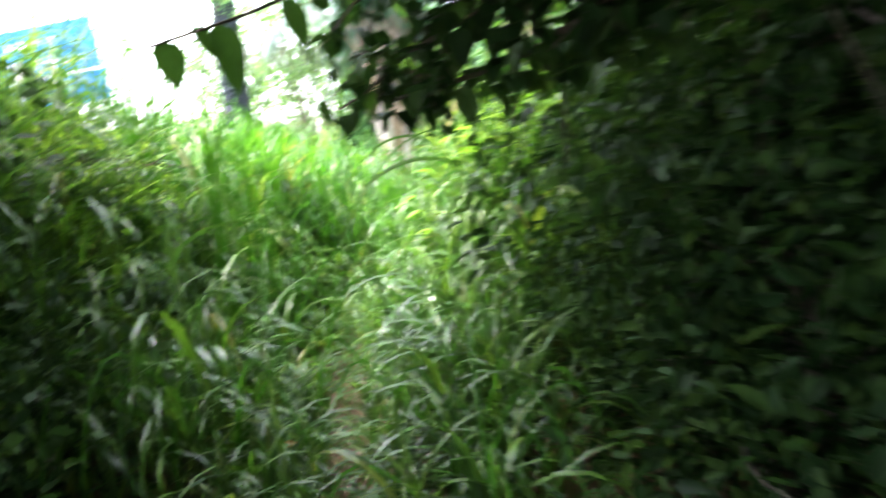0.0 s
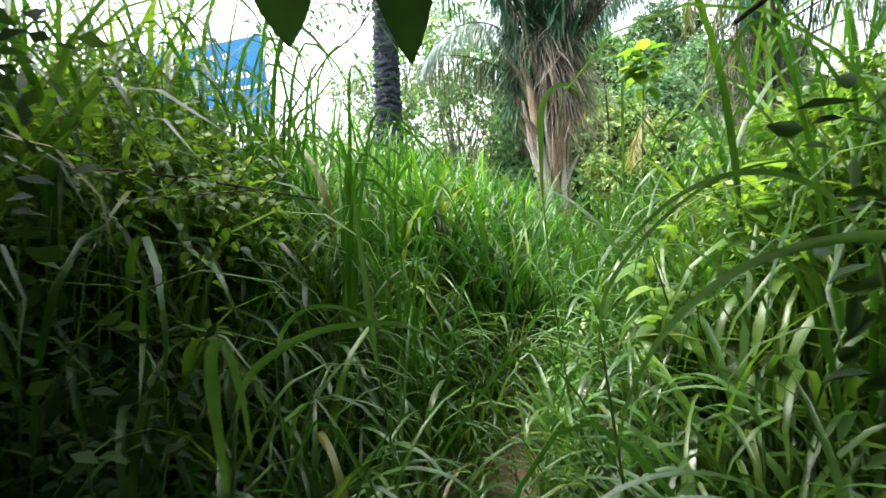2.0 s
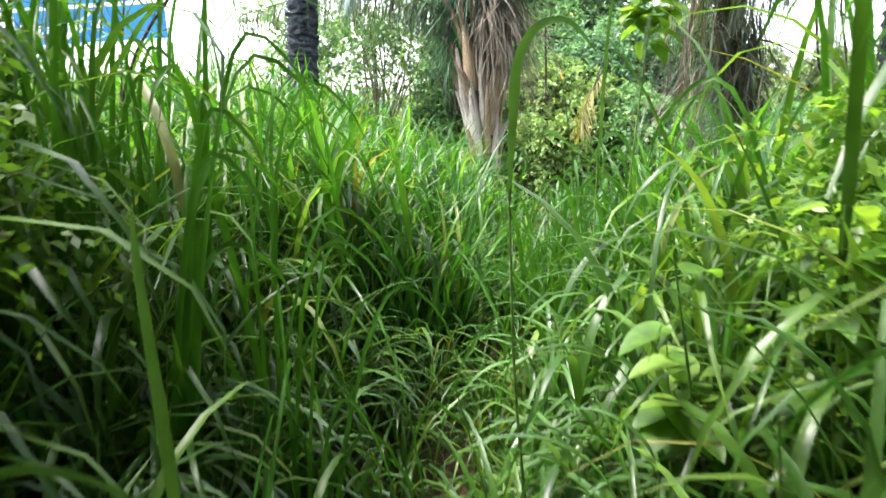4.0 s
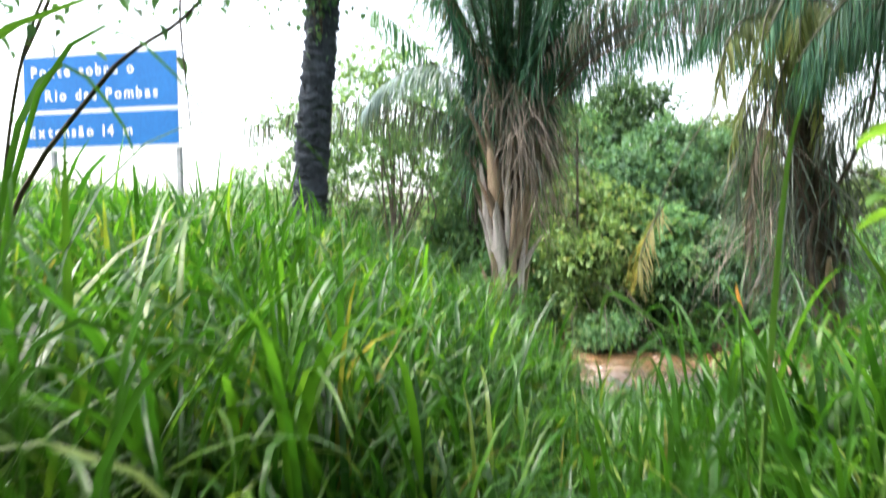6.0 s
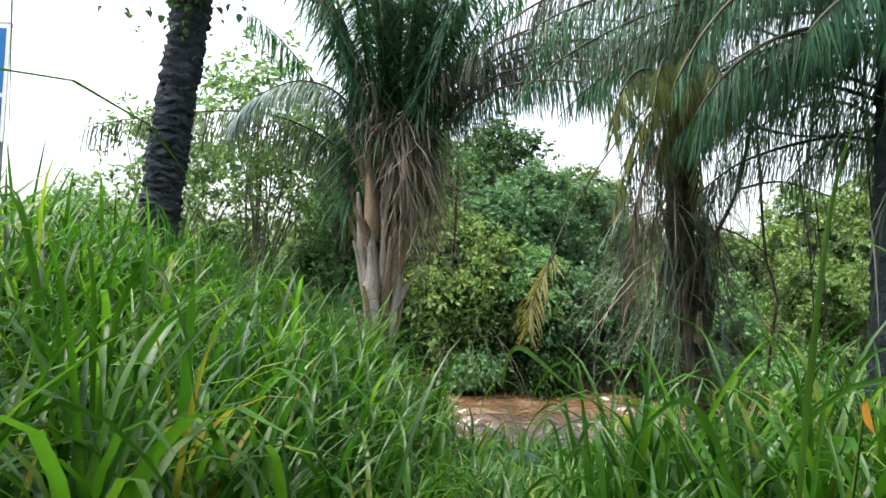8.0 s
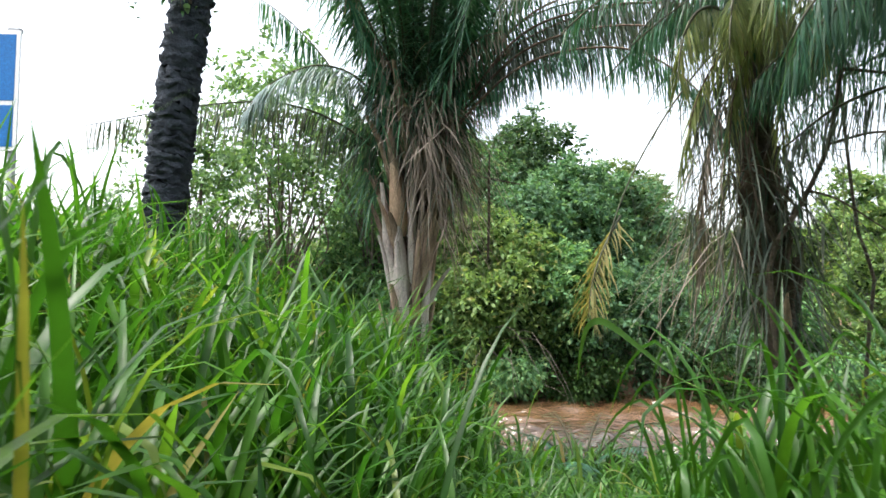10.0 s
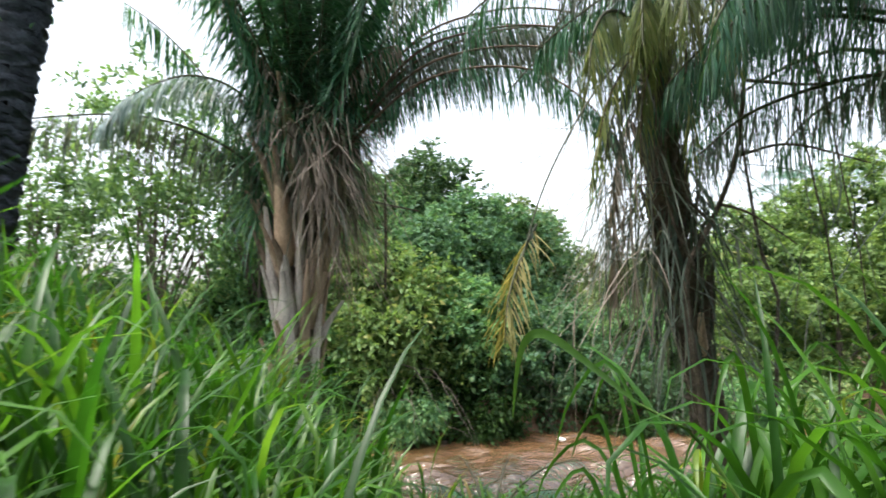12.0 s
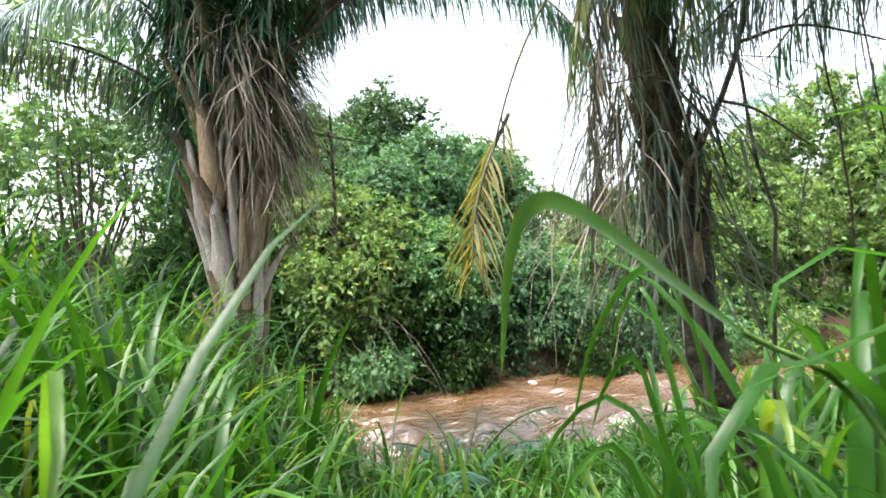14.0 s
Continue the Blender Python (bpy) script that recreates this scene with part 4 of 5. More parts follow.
def spray_tree(name, at, label, category, rng, z_low, z_top, radius, mat, leaf_len=0.12, lumps=9, sprays=26, twigs=5, per=9, twig_len=0.42, trunk_r=0.08, group="", gap=1.0, bark=BARK_TREE, core=False):
    """A lobed crown: leafy sprays on the outside of several rounded lumps, each lump on a limb of its own."""
    ob = thing(name, at, label, category, group)
    half = 0.5 * (z_top - z_low)
    mid = np.array([0, 0, 0.5 * (z_top + z_low) - at[2]])
    d = rng.normal(0, 1, (lumps, 3))
    d /= np.linalg.norm(d, axis=1, keepdims=True)
    size = radius * rng.uniform(0.3, 0.52, lumps)
    reach = rng.uniform(0.45, 1.0, lumps)[:, None] * gap
    d[0] = (rng.normal(0, 0.2), 0, 1)
    reach[0] = 1.0
    cent = mid + d * reach * np.stack([radius - 0.7 * size, radius - 0.7 * size, np.maximum(half - 0.75 * size, 0.1)], 1)
    fork = np.array([0, 0, max(0.12, 0.35 * mid[2])])
    piece("trunk", tube(curve_points([(0, 0, -0.2), fork * 0.6 + rng.normal(0, 0.03, 3), fork, mid], 10), np.linspace(trunk_r, trunk_r * 0.5, 10), 7), bark, ob)
    for c in cent:
        piece("limb", tube(curve_points([fork, 0.5 * (fork + c) + rng.normal(0, 0.1 * radius, 3), c], 8), np.linspace(trunk_r * 0.45, 0.008, 8), 5), bark, ob)
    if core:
        # Dark leaves inside each lump imitate the crown's interior shade.
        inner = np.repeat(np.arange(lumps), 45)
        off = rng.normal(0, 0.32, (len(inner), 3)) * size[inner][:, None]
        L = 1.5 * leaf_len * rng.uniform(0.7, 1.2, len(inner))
        piece("inner_shade_leaves", leaves(cent[inner] + off, rng.normal(0, 1, off.shape), L, 0.6 * L, rng, flat=0.3, simple=True), LEAF_SHADE, ob)
    own = np.repeat(np.arange(lumps), (sprays * (size / size.mean()) ** 2).astype(int) + 4)
    n = len(own)
    o = rng.normal(0, 1, (n, 3))
    o[:, 2] = np.abs(o[:, 2]) * np.where(rng.random(n) < 0.75, 1, -0.8)
    o /= np.linalg.norm(o, axis=1, keepdims=True)
    p = cent[own] + o * (size[own] * rng.uniform(0.55, 1.05, n))[:, None]
    own2 = np.repeat(np.arange(n), twigs)
    td = 0.75 * o[own2] + rng.normal(0, 0.55, (len(own2), 3)) + np.array([0, 0, 0.12])
    td /= np.linalg.norm(td, axis=1, keepdims=True)
    tl = twig_len * rng.uniform(0.5, 1.15, len(own2))
    own3 = np.repeat(np.arange(len(own2)), per)
    u = np.tile(np.linspace(0.15, 1.0, per), len(own2)) + rng.normal(0, 0.04, len(own3))
    dirs = td[own3]
    pos = p[own2][own3] + dirs * (tl[own3] * u)[:, None] - np.array([0, 0, 1.0]) * (0.4 * tl[own3] * u * u)[:, None]
    side = np.cross(dirs, rng.normal(0, 1, (len(own3), 3)))
    way = 0.5 * dirs + 0.8 * side + np.array([0, 0, -0.35])
    L = leaf_len * rng.uniform(0.6, 1.25, len(own3))
    piece("crown", leaves(pos, way, L, L * 0.5, rng, flat=0.55, simple=True), mat, ob)
    return ob


rng = np.random.default_rng(33)
# far bank: bushes that hang over the water
for x, y, top_z, r, mt, lb in [
    (-0.25, 14.8, 2.05, 0.95, LEAF_LIGHT, "yellow-green leafy bush hanging over the river"),
    (0.6, 14.75, 2.3, 1.0, LEAF_LIGHT, "yellow-green leafy bush hanging over the river"),
    (1.5, 15.0, 1.75, 1.0, LEAF_MID, "dense green bush on the far bank"),
    (2.5, 15.0, 1.35, 1.0, LEAF_BLUE, "dense green bush on the far bank"),
    (3.5, 15.1, 1.25, 1.0, LEAF_BLUE, "low green bush above the red river bank"),
    (4.6, 15.4, 1.3, 1.0, LEAF_MID, "low green bush above the red river bank"),
    (5.8, 15.6, 1.35, 1.0, LEAF_MID, "low green bush above the red river bank"),
    (-1.3, 15.1, 1.95, 1.1, LEAF_MID, "dense green bush on the far bank"),
    (-2.7, 15.6, 1.85, 1.2, LEAF_MID, "low dense bush behind the palms"),
    (-4.6, 16.8, 2.1, 1.4, LEAF_BLUE, "low dense bush behind the palms"),
    (-6.8, 18.4, 2.5, 1.6, LEAF_MID, "low dense bush behind the palms"),
    (-9.5, 20.5, 3.2, 1.9, LEAF_MID, "pale green bush by the road"),
    (7.2, 14.9, 1.8, 1.2, LEAF_LIME, "bright green bush on the far bank"),
    (8.9, 14.7, 2.3, 1.4, LEAF_LIME, "bright green bush on the far bank")]:
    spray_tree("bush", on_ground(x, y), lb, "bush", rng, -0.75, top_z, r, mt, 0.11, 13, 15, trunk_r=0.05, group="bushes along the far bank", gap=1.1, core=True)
# Where leaves are dark or dim, the bank's shade is in their colour.
for x, lb in [(-0.9, LEAF_SHADE), (0.3, LEAF_MID), (1.2, LEAF_SHADE), (1.9, LEAF_SHADE), (2.9, LEAF_DIM), (3.9, LEAF_SHADE), (5.0, LEAF_DIM), (6.2, LEAF_MID), (7.5, LEAF_LIGHT)]:
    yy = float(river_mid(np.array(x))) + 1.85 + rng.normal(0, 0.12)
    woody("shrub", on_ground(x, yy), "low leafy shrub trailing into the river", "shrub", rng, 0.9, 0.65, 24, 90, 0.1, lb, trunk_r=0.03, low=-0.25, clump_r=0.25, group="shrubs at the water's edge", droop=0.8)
# trees behind
for x, y, lo, top_z, r, mt, ll, lb in [
    (0.9, 16.4, 0.8, 3.35, 1.25, LEAF_BLUE, 0.12, "dark green tree behind the bushes"),
    (2.2, 16.7, 0.6, 3.55, 1.3, LEAF_BLUE, 0.12, "dark green tree behind the bushes"),
    (3.3, 17.0, 0.4, 3.4, 1.25, LEAF_BLUE, 0.12, "dark green tree behind the bushes"),
    (-0.7, 16.9, 0.6, 3.2, 1.3, LEAF_MID, 0.12, "green tree behind the palms"),
    (1.6, 19.8, 2.0, 5.45, 1.45, LEAF_DIM, 0.13, "tall dark green tree behind the others"),
    (-0.4, 19.6, 1.5, 4.7, 1.5, LEAF_MID, 0.13, "green tree behind the palms"),
    (3.9, 20.5, 1.0, 4.2, 1.5, LEAF_OLIVE, 0.13, "olive green tree in the distance"),
    (5.2, 20.8, 0.8, 3.85, 1.2, LEAF_OLIVE, 0.13, "olive green tree in the distance"),
    (-2.4, 19.5, 0.8, 4.0, 1.7, LEAF_MID, 0.13, "green tree behind the palms"),
    (8.3, 16.4, 0.2, 3.4, 1.4, LEAF_LIGHT, 0.13, "yellow-green tree over the river"),
    (9.9, 16.5, 0.4, 4.0, 1.5, LEAF_LIME, 0.13, "yellow-green tree over the river"),
    (11.7, 16.3, 0.4, 4.7, 1.7, LEAF_LIME, 0.14, "yellow-green tree over the river"),
    (13.6, 15.8, 0.2, 5.0, 1.8, LEAF_MID, 0.14, "green tree over the river"),
    (10.8, 14.2, -0.5, 2.9, 1.5, LEAF_LIME, 0.13, "leafy tree closing the river bend"),
    (12.8, 12.8, -0.5, 3.6, 1.7, LEAF_MID, 0.13, "leafy tree closing the river bend"),
    (7.0, 18.2, 0.0, 2.6, 1.3, LEAF_OLIVE, 0.13, "olive green tree in the distance")]:
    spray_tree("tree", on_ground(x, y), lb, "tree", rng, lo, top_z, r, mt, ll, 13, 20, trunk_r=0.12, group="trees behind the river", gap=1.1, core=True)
# airy trees with sky showing through
for x, y, lo, top_z, r in [(-3.7, 15.2, 1.4, 5.7, 2.0), (-5.6, 16.2, 1.5, 4.5, 1.7), (-2.0, 15.4, 1.4, 4.4, 1.3)]:
    spray_tree("tree", on_ground(x, y), "airy thin-limbed tree with sky between its leaves", "tree", rng, lo, top_z, r, LEAF_AIRY, 0.13, 24, 5, 4, 7, 0.5, 0.06, "airy trees behind the slim palm", 1.1)
# a far palm over the bend of the river
dp = thing("palm_tree", on_ground(12.2, 18.5), "distant feathery palm above the river bend", "palm")
piece("trunk", tube([(0, 0, -0.1), (0.05, 0, 2.0), (0.1, 0, 4.4)], [0.14, 0.12, 0.1], 8), BARK_BROWN, dp)
for k in range(14):
    frond(dp, (0.1, 0, 4.3), D(k * 137.5 % 360), D(rng.uniform(40, 80)), D(rng.uniform(70, 110)), 2.0, PALM_GREEN, RACHIS, rng, 0.6, 0.45, 40, width=0.03)
# distant woods, one sheet of many crowns
cx = rng.uniform(-75, 75, 260)
cy = rng.uniform(30, 60, 260)
own = np.repeat(np.arange(260), 260)
off = rng.normal(0, 1, (len(own), 3))
off /= np.linalg.norm(off, axis=1, keepdims=True)
hh = rng.uniform(1.6, 3.2, 260)
pos = np.stack([cx[own], cy[own], ground_z(cx, cy)[own] + 0.55 * hh[own]], 1) + off * np.stack([2.0 + 0 * hh, 2.0 + 0 * hh, 0.55 * hh], 1)[own] * rng.uniform(0.6, 1, len(own))[:, None]
woods = piece("far_woods", leaves(pos, off + rng.normal(0, 0.4, off.shape), rng.uniform(0.3, 0.6, len(own)), rng.uniform(0.2, 0.4, len(own)), rng, simple=True), LEAF_OLIVE)
tagged(woods, "distant line of green trees beyond the river", "woods", kind="stuff")

# trees over the start of the path: unseen, most added only to block light
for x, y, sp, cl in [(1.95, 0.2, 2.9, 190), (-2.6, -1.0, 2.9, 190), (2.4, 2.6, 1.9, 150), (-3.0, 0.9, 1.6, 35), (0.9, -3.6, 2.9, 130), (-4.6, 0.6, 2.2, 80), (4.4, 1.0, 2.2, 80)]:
    woody("tree", on_ground(x, y), "unseen broadleaf tree shading the start of the path", "tree", rng, 5.2, sp, cl, 150, 0.14, LEAF_SHADE, trunk_r=0.2, low=0.56, clump_r=0.75 if sp > 2 else 0.5, dense=2.2 if sp > 2 else 1.2, flat=0.8)
# Bushes behind the start and those with raised crowns are added to block light.
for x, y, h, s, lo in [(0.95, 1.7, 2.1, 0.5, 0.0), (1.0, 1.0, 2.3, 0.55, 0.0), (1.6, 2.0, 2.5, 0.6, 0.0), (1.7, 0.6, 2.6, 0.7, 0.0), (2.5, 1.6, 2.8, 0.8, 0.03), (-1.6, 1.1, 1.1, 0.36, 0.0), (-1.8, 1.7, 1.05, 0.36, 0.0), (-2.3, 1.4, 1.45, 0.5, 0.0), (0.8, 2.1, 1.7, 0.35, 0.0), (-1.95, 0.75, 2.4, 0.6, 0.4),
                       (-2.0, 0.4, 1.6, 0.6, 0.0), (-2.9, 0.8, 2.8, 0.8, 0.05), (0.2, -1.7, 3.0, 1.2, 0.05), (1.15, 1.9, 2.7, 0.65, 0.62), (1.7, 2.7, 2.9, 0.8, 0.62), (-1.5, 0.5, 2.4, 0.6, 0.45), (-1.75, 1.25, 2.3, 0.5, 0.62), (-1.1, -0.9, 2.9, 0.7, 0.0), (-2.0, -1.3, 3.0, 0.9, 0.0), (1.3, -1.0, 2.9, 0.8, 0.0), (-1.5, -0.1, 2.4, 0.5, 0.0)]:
    woody("bush", on_ground(x, y), "dense bush with shade-darkened leaves beside the path", "bush", rng, h, s, 44, 80, 0.062, LEAF_SHADE, trunk_r=0.03, low=lo, clump_r=0.3, group="bushes beside the shaded path", simple=x < -1.5 or y < 0 or x > 1.2, dense=2.0)
for x, y, lo, top_z, r in [(-1.85, 2.85, 0.7, 1.55, 0.45), (-2.2, 3.2, 0.6, 1.9, 0.6), (-2.3, 2.45, 0.7, 1.8, 0.5), (-2.9, 2.9, 0.5, 2.2, 0.7), (1.2, 3.1, 0.5, 1.7, 0.5), (0.55, 3.1, 0.5, 1.3, 0.4)]:
    spray_tree("bush", on_ground(x, y), "light green small-leaved bush among tall grass", "bush", rng, lo, top_z, r, LEAF_NEAR, 0.04, 9, 11, 5, 11, 0.28, 0.014, "small-leaved bushes by the path", bark=TWIG)


# ---------------------------------------------------------------- road sign
SX0, SX1, SY, SZ0, SZ1 = -9.73, -6.65, 12.28, 2.83, 4.53
sign = thing("road_sign", (SX0, SY, float(ground_z(-8, SY))), "blue road sign with white border and lettering", "road sign")
gz = sign.location.z
w, z0, z1 = SX1 - SX0, SZ0 - gz, SZ1 - gz
part("panel", box_geo(0, w, 0, 0.03, z0, z1, 0.006), SIGN_WHITE, sign, "white-edged metal sign panel")
mid = z0 + 0.395 * (z1 - z0)
part("upper_field", box_geo(0.06, w - 0.06, -0.006, 0.002, mid + 0.035, z1 - 0.06, 0.002), SIGN_BLUE, sign, "blue upper field of the sign")
part("lower_field", box_geo(0.06, w - 0.06, -0.006, 0.002, z0 + 0.06, mid - 0.03, 0.002), SIGN_BLUE, sign, "blue lower field of the sign")
for px in (0.55, w - 0.1):
    part("post", box_geo(px - 0.04, px + 0.04, 0.032, 0.11, -0.3, z1 + 0.04, 0.008), STEEL, sign, "galvanised steel post")
part("clamp", box_geo(w - 0.22, w - 0.04, 0.03, 0.12, z1 - 0.02, z1 + 0.05, 0.01), STEEL, sign)


def letter_mesh(text, size):
    fc = bpy.data.curves.new("line", "FONT")
    fc.body, fc.size, fc.extrude, fc.offset = text, size, 0.002, 0.006
    tmp = new("line", fc)
    me = bpy.data.meshes.new_from_object(tmp.evaluated_get(bpy.context.evaluated_depsgraph_get()))
    bpy.data.objects.remove(tmp)
    xs = [v.co.x for v in me.vertices]
    return me, min(xs), max(xs)


def lettering(text, x_right, z, size, parent, gap=0.05):
    """A line of single raised letters that ends at x_right."""
    x = x_right
    for ch in reversed(text):
        if ch == " ":
            x -= 0.13
            continue
        me, lo, hi = letter_mesh(ch, size)
        me.name = "letter"
        me.materials.clear()
        me.materials.append(SIGN_WHITE)
        ob = new("letter", me)
        ob.parent = parent
        x -= hi - lo
        ob.matrix_basis = pose(x - lo, -0.011, z, 90, 0, 0)
        x -= gap


lettering("Ponte sobre o", w - 0.86, mid + 0.62, 0.25, sign)
lettering("Rio das Pombas", w - 0.42, mid + 0.2, 0.25, sign)
lettering("Extensão 14 m", w - 0.92, z0 + 0.24, 0.25, sign)


# ---------------------------------------------------------------- hanging root, litter, fallen leaf
root = thing("hanging_root", (-0.75, 10.75, 2.4), "straight dead stick hanging from a twig of the palm", "branch")
o = np.array(root.location)
piece("twig", tube(curve_points([np.array(p) - o for p in [(-0.95, 10.6, 2.35), (-0.5, 10.9, 2.44), (-0.17, 11.02, 2.4), (0.22, 11.1, 2.35)]], 10), np.linspace(0.02, 0.008, 10), 6), TWIG, root)
piece("stick", tube([np.array(p) - o for p in [(-0.17, 11.02, 2.7), (-0.175, 11.02, 2.4), (-0.165, 11.02, 1.9), (-0.17, 11.02, 1.44)]], [0.008, 0.019, 0.018, 0.014], 6), TWIG, root)

# bare twigs leaning into the river
twigs = thing("dead_branch", on_ground(-0.2, 14.5), "pale bare twigs leaning from the bush into the river", "branch")
o = np.array(twigs.location)
for k in range(6):
    x0 = rng.uniform(-0.1, 0.8)
    turn = rng.normal(0.1, 0.35)
    line = [(x0 - 0.1, 14.3, rng.uniform(-0.1, 0.5)), (x0 + 0.1 + 0.5 * turn, 13.7, rng.uniform(-0.1, 0.4)), (x0 + 0.2 + turn, 13.3, rng.uniform(-0.5, 0.0)), (x0 + 0.3 + 1.3 * turn, 13.05, rng.uniform(-0.75, -0.4))]
    piece("twig", tube(curve_points([np.array(p) - o for p in line], 12) + rng.normal(0, 0.012, (12, 3)), np.linspace(0.01, 0.003, 12), 5), BARK_TREE, twigs)

# dead limbs behind the thin palm
limb = thing("dead_branch", on_ground(1.5, 7.75), "dark forked dead limb leaning beside the thin palm", "branch")
o = np.array(limb.location)
for name, line, r0, r1 in [
    ("limb", [(1.5, 7.75, o[2]), (1.42, 7.7, 0.6), (1.33, 7.67, 1.38), (1.49, 7.65, 1.71), (1.66, 7.6, 2.14), (1.72, 7.55, 2.7)], 0.022, 0.012), ("side_limb", [(1.38, 7.66, 1.48), (1.22, 7.6, 1.75), (1.15, 7.6, 2.1)], 0.012, 0.005),
    ("side_limb", [(1.55, 7.63, 1.85), (1.7, 7.55, 1.78), (1.95, 7.5, 1.6)], 0.01, 0.004), ("side_limb", [(1.66, 7.6, 2.14), (1.95, 7.5, 2.2), (2.3, 7.3, 2.05)], 0.012, 0.004), ("side_limb", [(1.5, 7.65, 1.74), (1.2, 7.6, 1.95), (0.9, 7.55, 1.9)], 0.009, 0.003),
    ("side_limb", [(1.72, 7.55, 2.6), (2.0, 7.3, 2.5), (2.4, 7.1, 2.55)], 0.012, 0.005)]:
    piece(name, tube(curve_points([np.array(p) - o for p in line], 14), np.linspace(r0, r1, 14), 6), TWIG, limb)
for x, y, top_z, low_z, r in [(2.15, 7.6, 3.2, 0.9, 0.007), (2.45, 7.3, 3.4, 0.6, 0.009), (2.3, 8.3, 3.3, 0.2, 0.014), (1.95, 7.2, 3.0, 1.3, 0.005)]:
    lia = thing("liana", on_ground(x, y), "dark hanging vine stem below the palm fronds", "vine", "vine stems under the palms")
    o = np.array(lia.location)
    piece("stem", tube(curve_points([np.array(p) - o for p in [(x, y, o[2]), (x + 0.14, y, 0.25 * top_z + 0.4), (x + 0.02, y, 0.5 * (top_z + low_z)), (x - 0.16, y, top_z), (x - 0.25, y, top_z + 0.9)]], 16) + rng.normal(0, 0.006, (16, 3)), np.linspace(r, r * 0.7, 16), 6), TWIG, lia)
    hanging_strips(lia, rng, 26, 0.05, low_z - o[2] + 0.3, top_z - o[2], 0.3, 0.7, PALM_GREY, "dead_skirt", 0.016, spread=0.1)

# young palms at the water's edge
for x, y, n, ln in [(0.55, 9.35, 6, 1.0), (-1.15, 9.55, 7, 1.2), (-1.7, 9.2, 6, 1.1)]:
    yp = thing("young_palm", on_ground(x, y), "young palm with feathered green fronds at the bank", "palm", "young palms on the bank")
    piece("stub", tube([(0, 0, -0.05), (0, 0, 0.08), (0.01, 0, 0.16)], [0.05, 0.045, 0.02], 7), BARK_BROWN, yp)
    for k in range(n):
        frond(yp, (0, 0, 0.1), D(k * 360 / n + rng.normal(0, 12)), D(rng.uniform(50, 75)), D(rng.uniform(55, 90)), ln * rng.uniform(0.8, 1.15), PALM_GREEN, RACHIS, rng, 0.35, 0.24, 30, width=0.02)

litter = thing("floating_litter", (2.85, 13.75, WATER_Z), "crumpled white plastic litter at the water's edge", "litter")
bm = bmesh.new()
bmesh.ops.create_icosphere(bm, subdivisions=3, radius=0.065)
for v in bm.verts:
    v.co += v.normal * 0.035 * noise.noise(v.co * 14)
    v.co.z *= 0.45
part("bag", bm, FOAM, litter)


# ---------------------------------------------------------------- plants close to the path
def single_blade(parent, ctrl, width, mat, name="blade", label="", n=16, fold=0.3, face=None, start=0.5):
    """One broad grass blade along a smooth line."""
    pts = curve_points(ctrl, n)
    tan = np.gradient(pts, axis=0)
    tan /= np.linalg.norm(tan, axis=1, keepdims=True)
    ref = np.asarray(face if face is not None else (0.3, -1.0, 0.25), float)
    side = np.cross(tan, ref)
    side /= np.linalg.norm(side, axis=1, keepdims=True) + 1e-6
    nor = np.cross(side, tan)
    s = np.linspace(0, 1, n)
    w = (0.5 * width * np.minimum(1, start + s * (3 if start > 0.2 else 1.8)) * np.clip((1 - s) ** 0.55, 0.04, 1))[:, None]
    v = np.stack([pts - side * w + nor * w * fold, pts, pts + side * w + nor * w * fold], 1).reshape(-1, 3)
    i, j = np.meshgrid(np.arange(n - 1), np.arange(2), indexing="ij")
    a = (i * 3 + j).ravel()
    return piece(name, (v, np.stack([a, a + 1, a + 4, a + 3], 1)), mat, parent, label)


def bent_stalk(foot, stem, blade, width, label):
    """A grass stalk by its line, with one broad blade on it."""
    gp = thing("grass_plant", on_ground(*foot), label, "grass", "broad bent grass stalks")
    o = np.array(gp.location)
    piece("stem", tube(curve_points([(0, 0, -0.02)] + [np.array(p) - o for p in stem], 14), np.linspace(0.005, 0.003, 14), 6), STEM, gp)
    single_blade(gp, [np.array(p) - o for p in blade], width, BLADE, label="broad bent green blade", n=30, fold=0.22, start=0.3 if width < 0.03 else 0.12)


bent_stalk((0.22, 5.5), [(0.16, 5.52, 0.6), (0.04, 5.56, 0.92), (-0.1, 5.575, 1.02)], [(-0.08, 5.575, 1.005), (-0.14, 5.58, 1.05), (-0.23, 5.58, 1.12), (-0.3, 5.58, 1.165), (-0.34, 5.58, 1.155), (-0.36, 5.58, 1.1), (-0.37, 5.585, 1.0)], 0.03, "single broad grass stalk with one long blade bent over")
bent_stalk((-0.4, 3.2), [(-0.46, 3.12, 0.6), (-0.47, 3.1, 1.1)], [(-0.47, 3.1, 1.08), (-0.46, 3.1, 1.25), (-0.45, 3.1, 1.35), (-0.42, 3.1, 1.41), (-0.38, 3.1, 1.43), (-0.34, 3.1, 1.42), (-0.29, 3.1, 1.36)], 0.026, "broad grass stalk arching beside the path")
bent_stalk((-0.2, 4.15), [(-0.19, 4.12, 0.6), (-0.18, 4.1, 1.1)], [(-0.18, 4.1, 1.0), (-0.16, 4.1, 1.4), (-0.14, 4.1, 1.62), (-0.11, 4.1, 1.74)], 0.018, "tall upright broad grass stalk beside the path")
bent_stalk((-0.73, 1.6), [(-0.71, 1.59, 0.5), (-0.7, 1.58, 0.84)], [(-0.7, 1.58, 0.82), (-0.69, 1.57, 0.95), (-0.682, 1.57, 1.005), (-0.664, 1.57, 1.008), (-0.657, 1.575, 0.95), (-0.66, 1.58, 0.88)], 0.019, "broad grass stalk bent double beside the path")
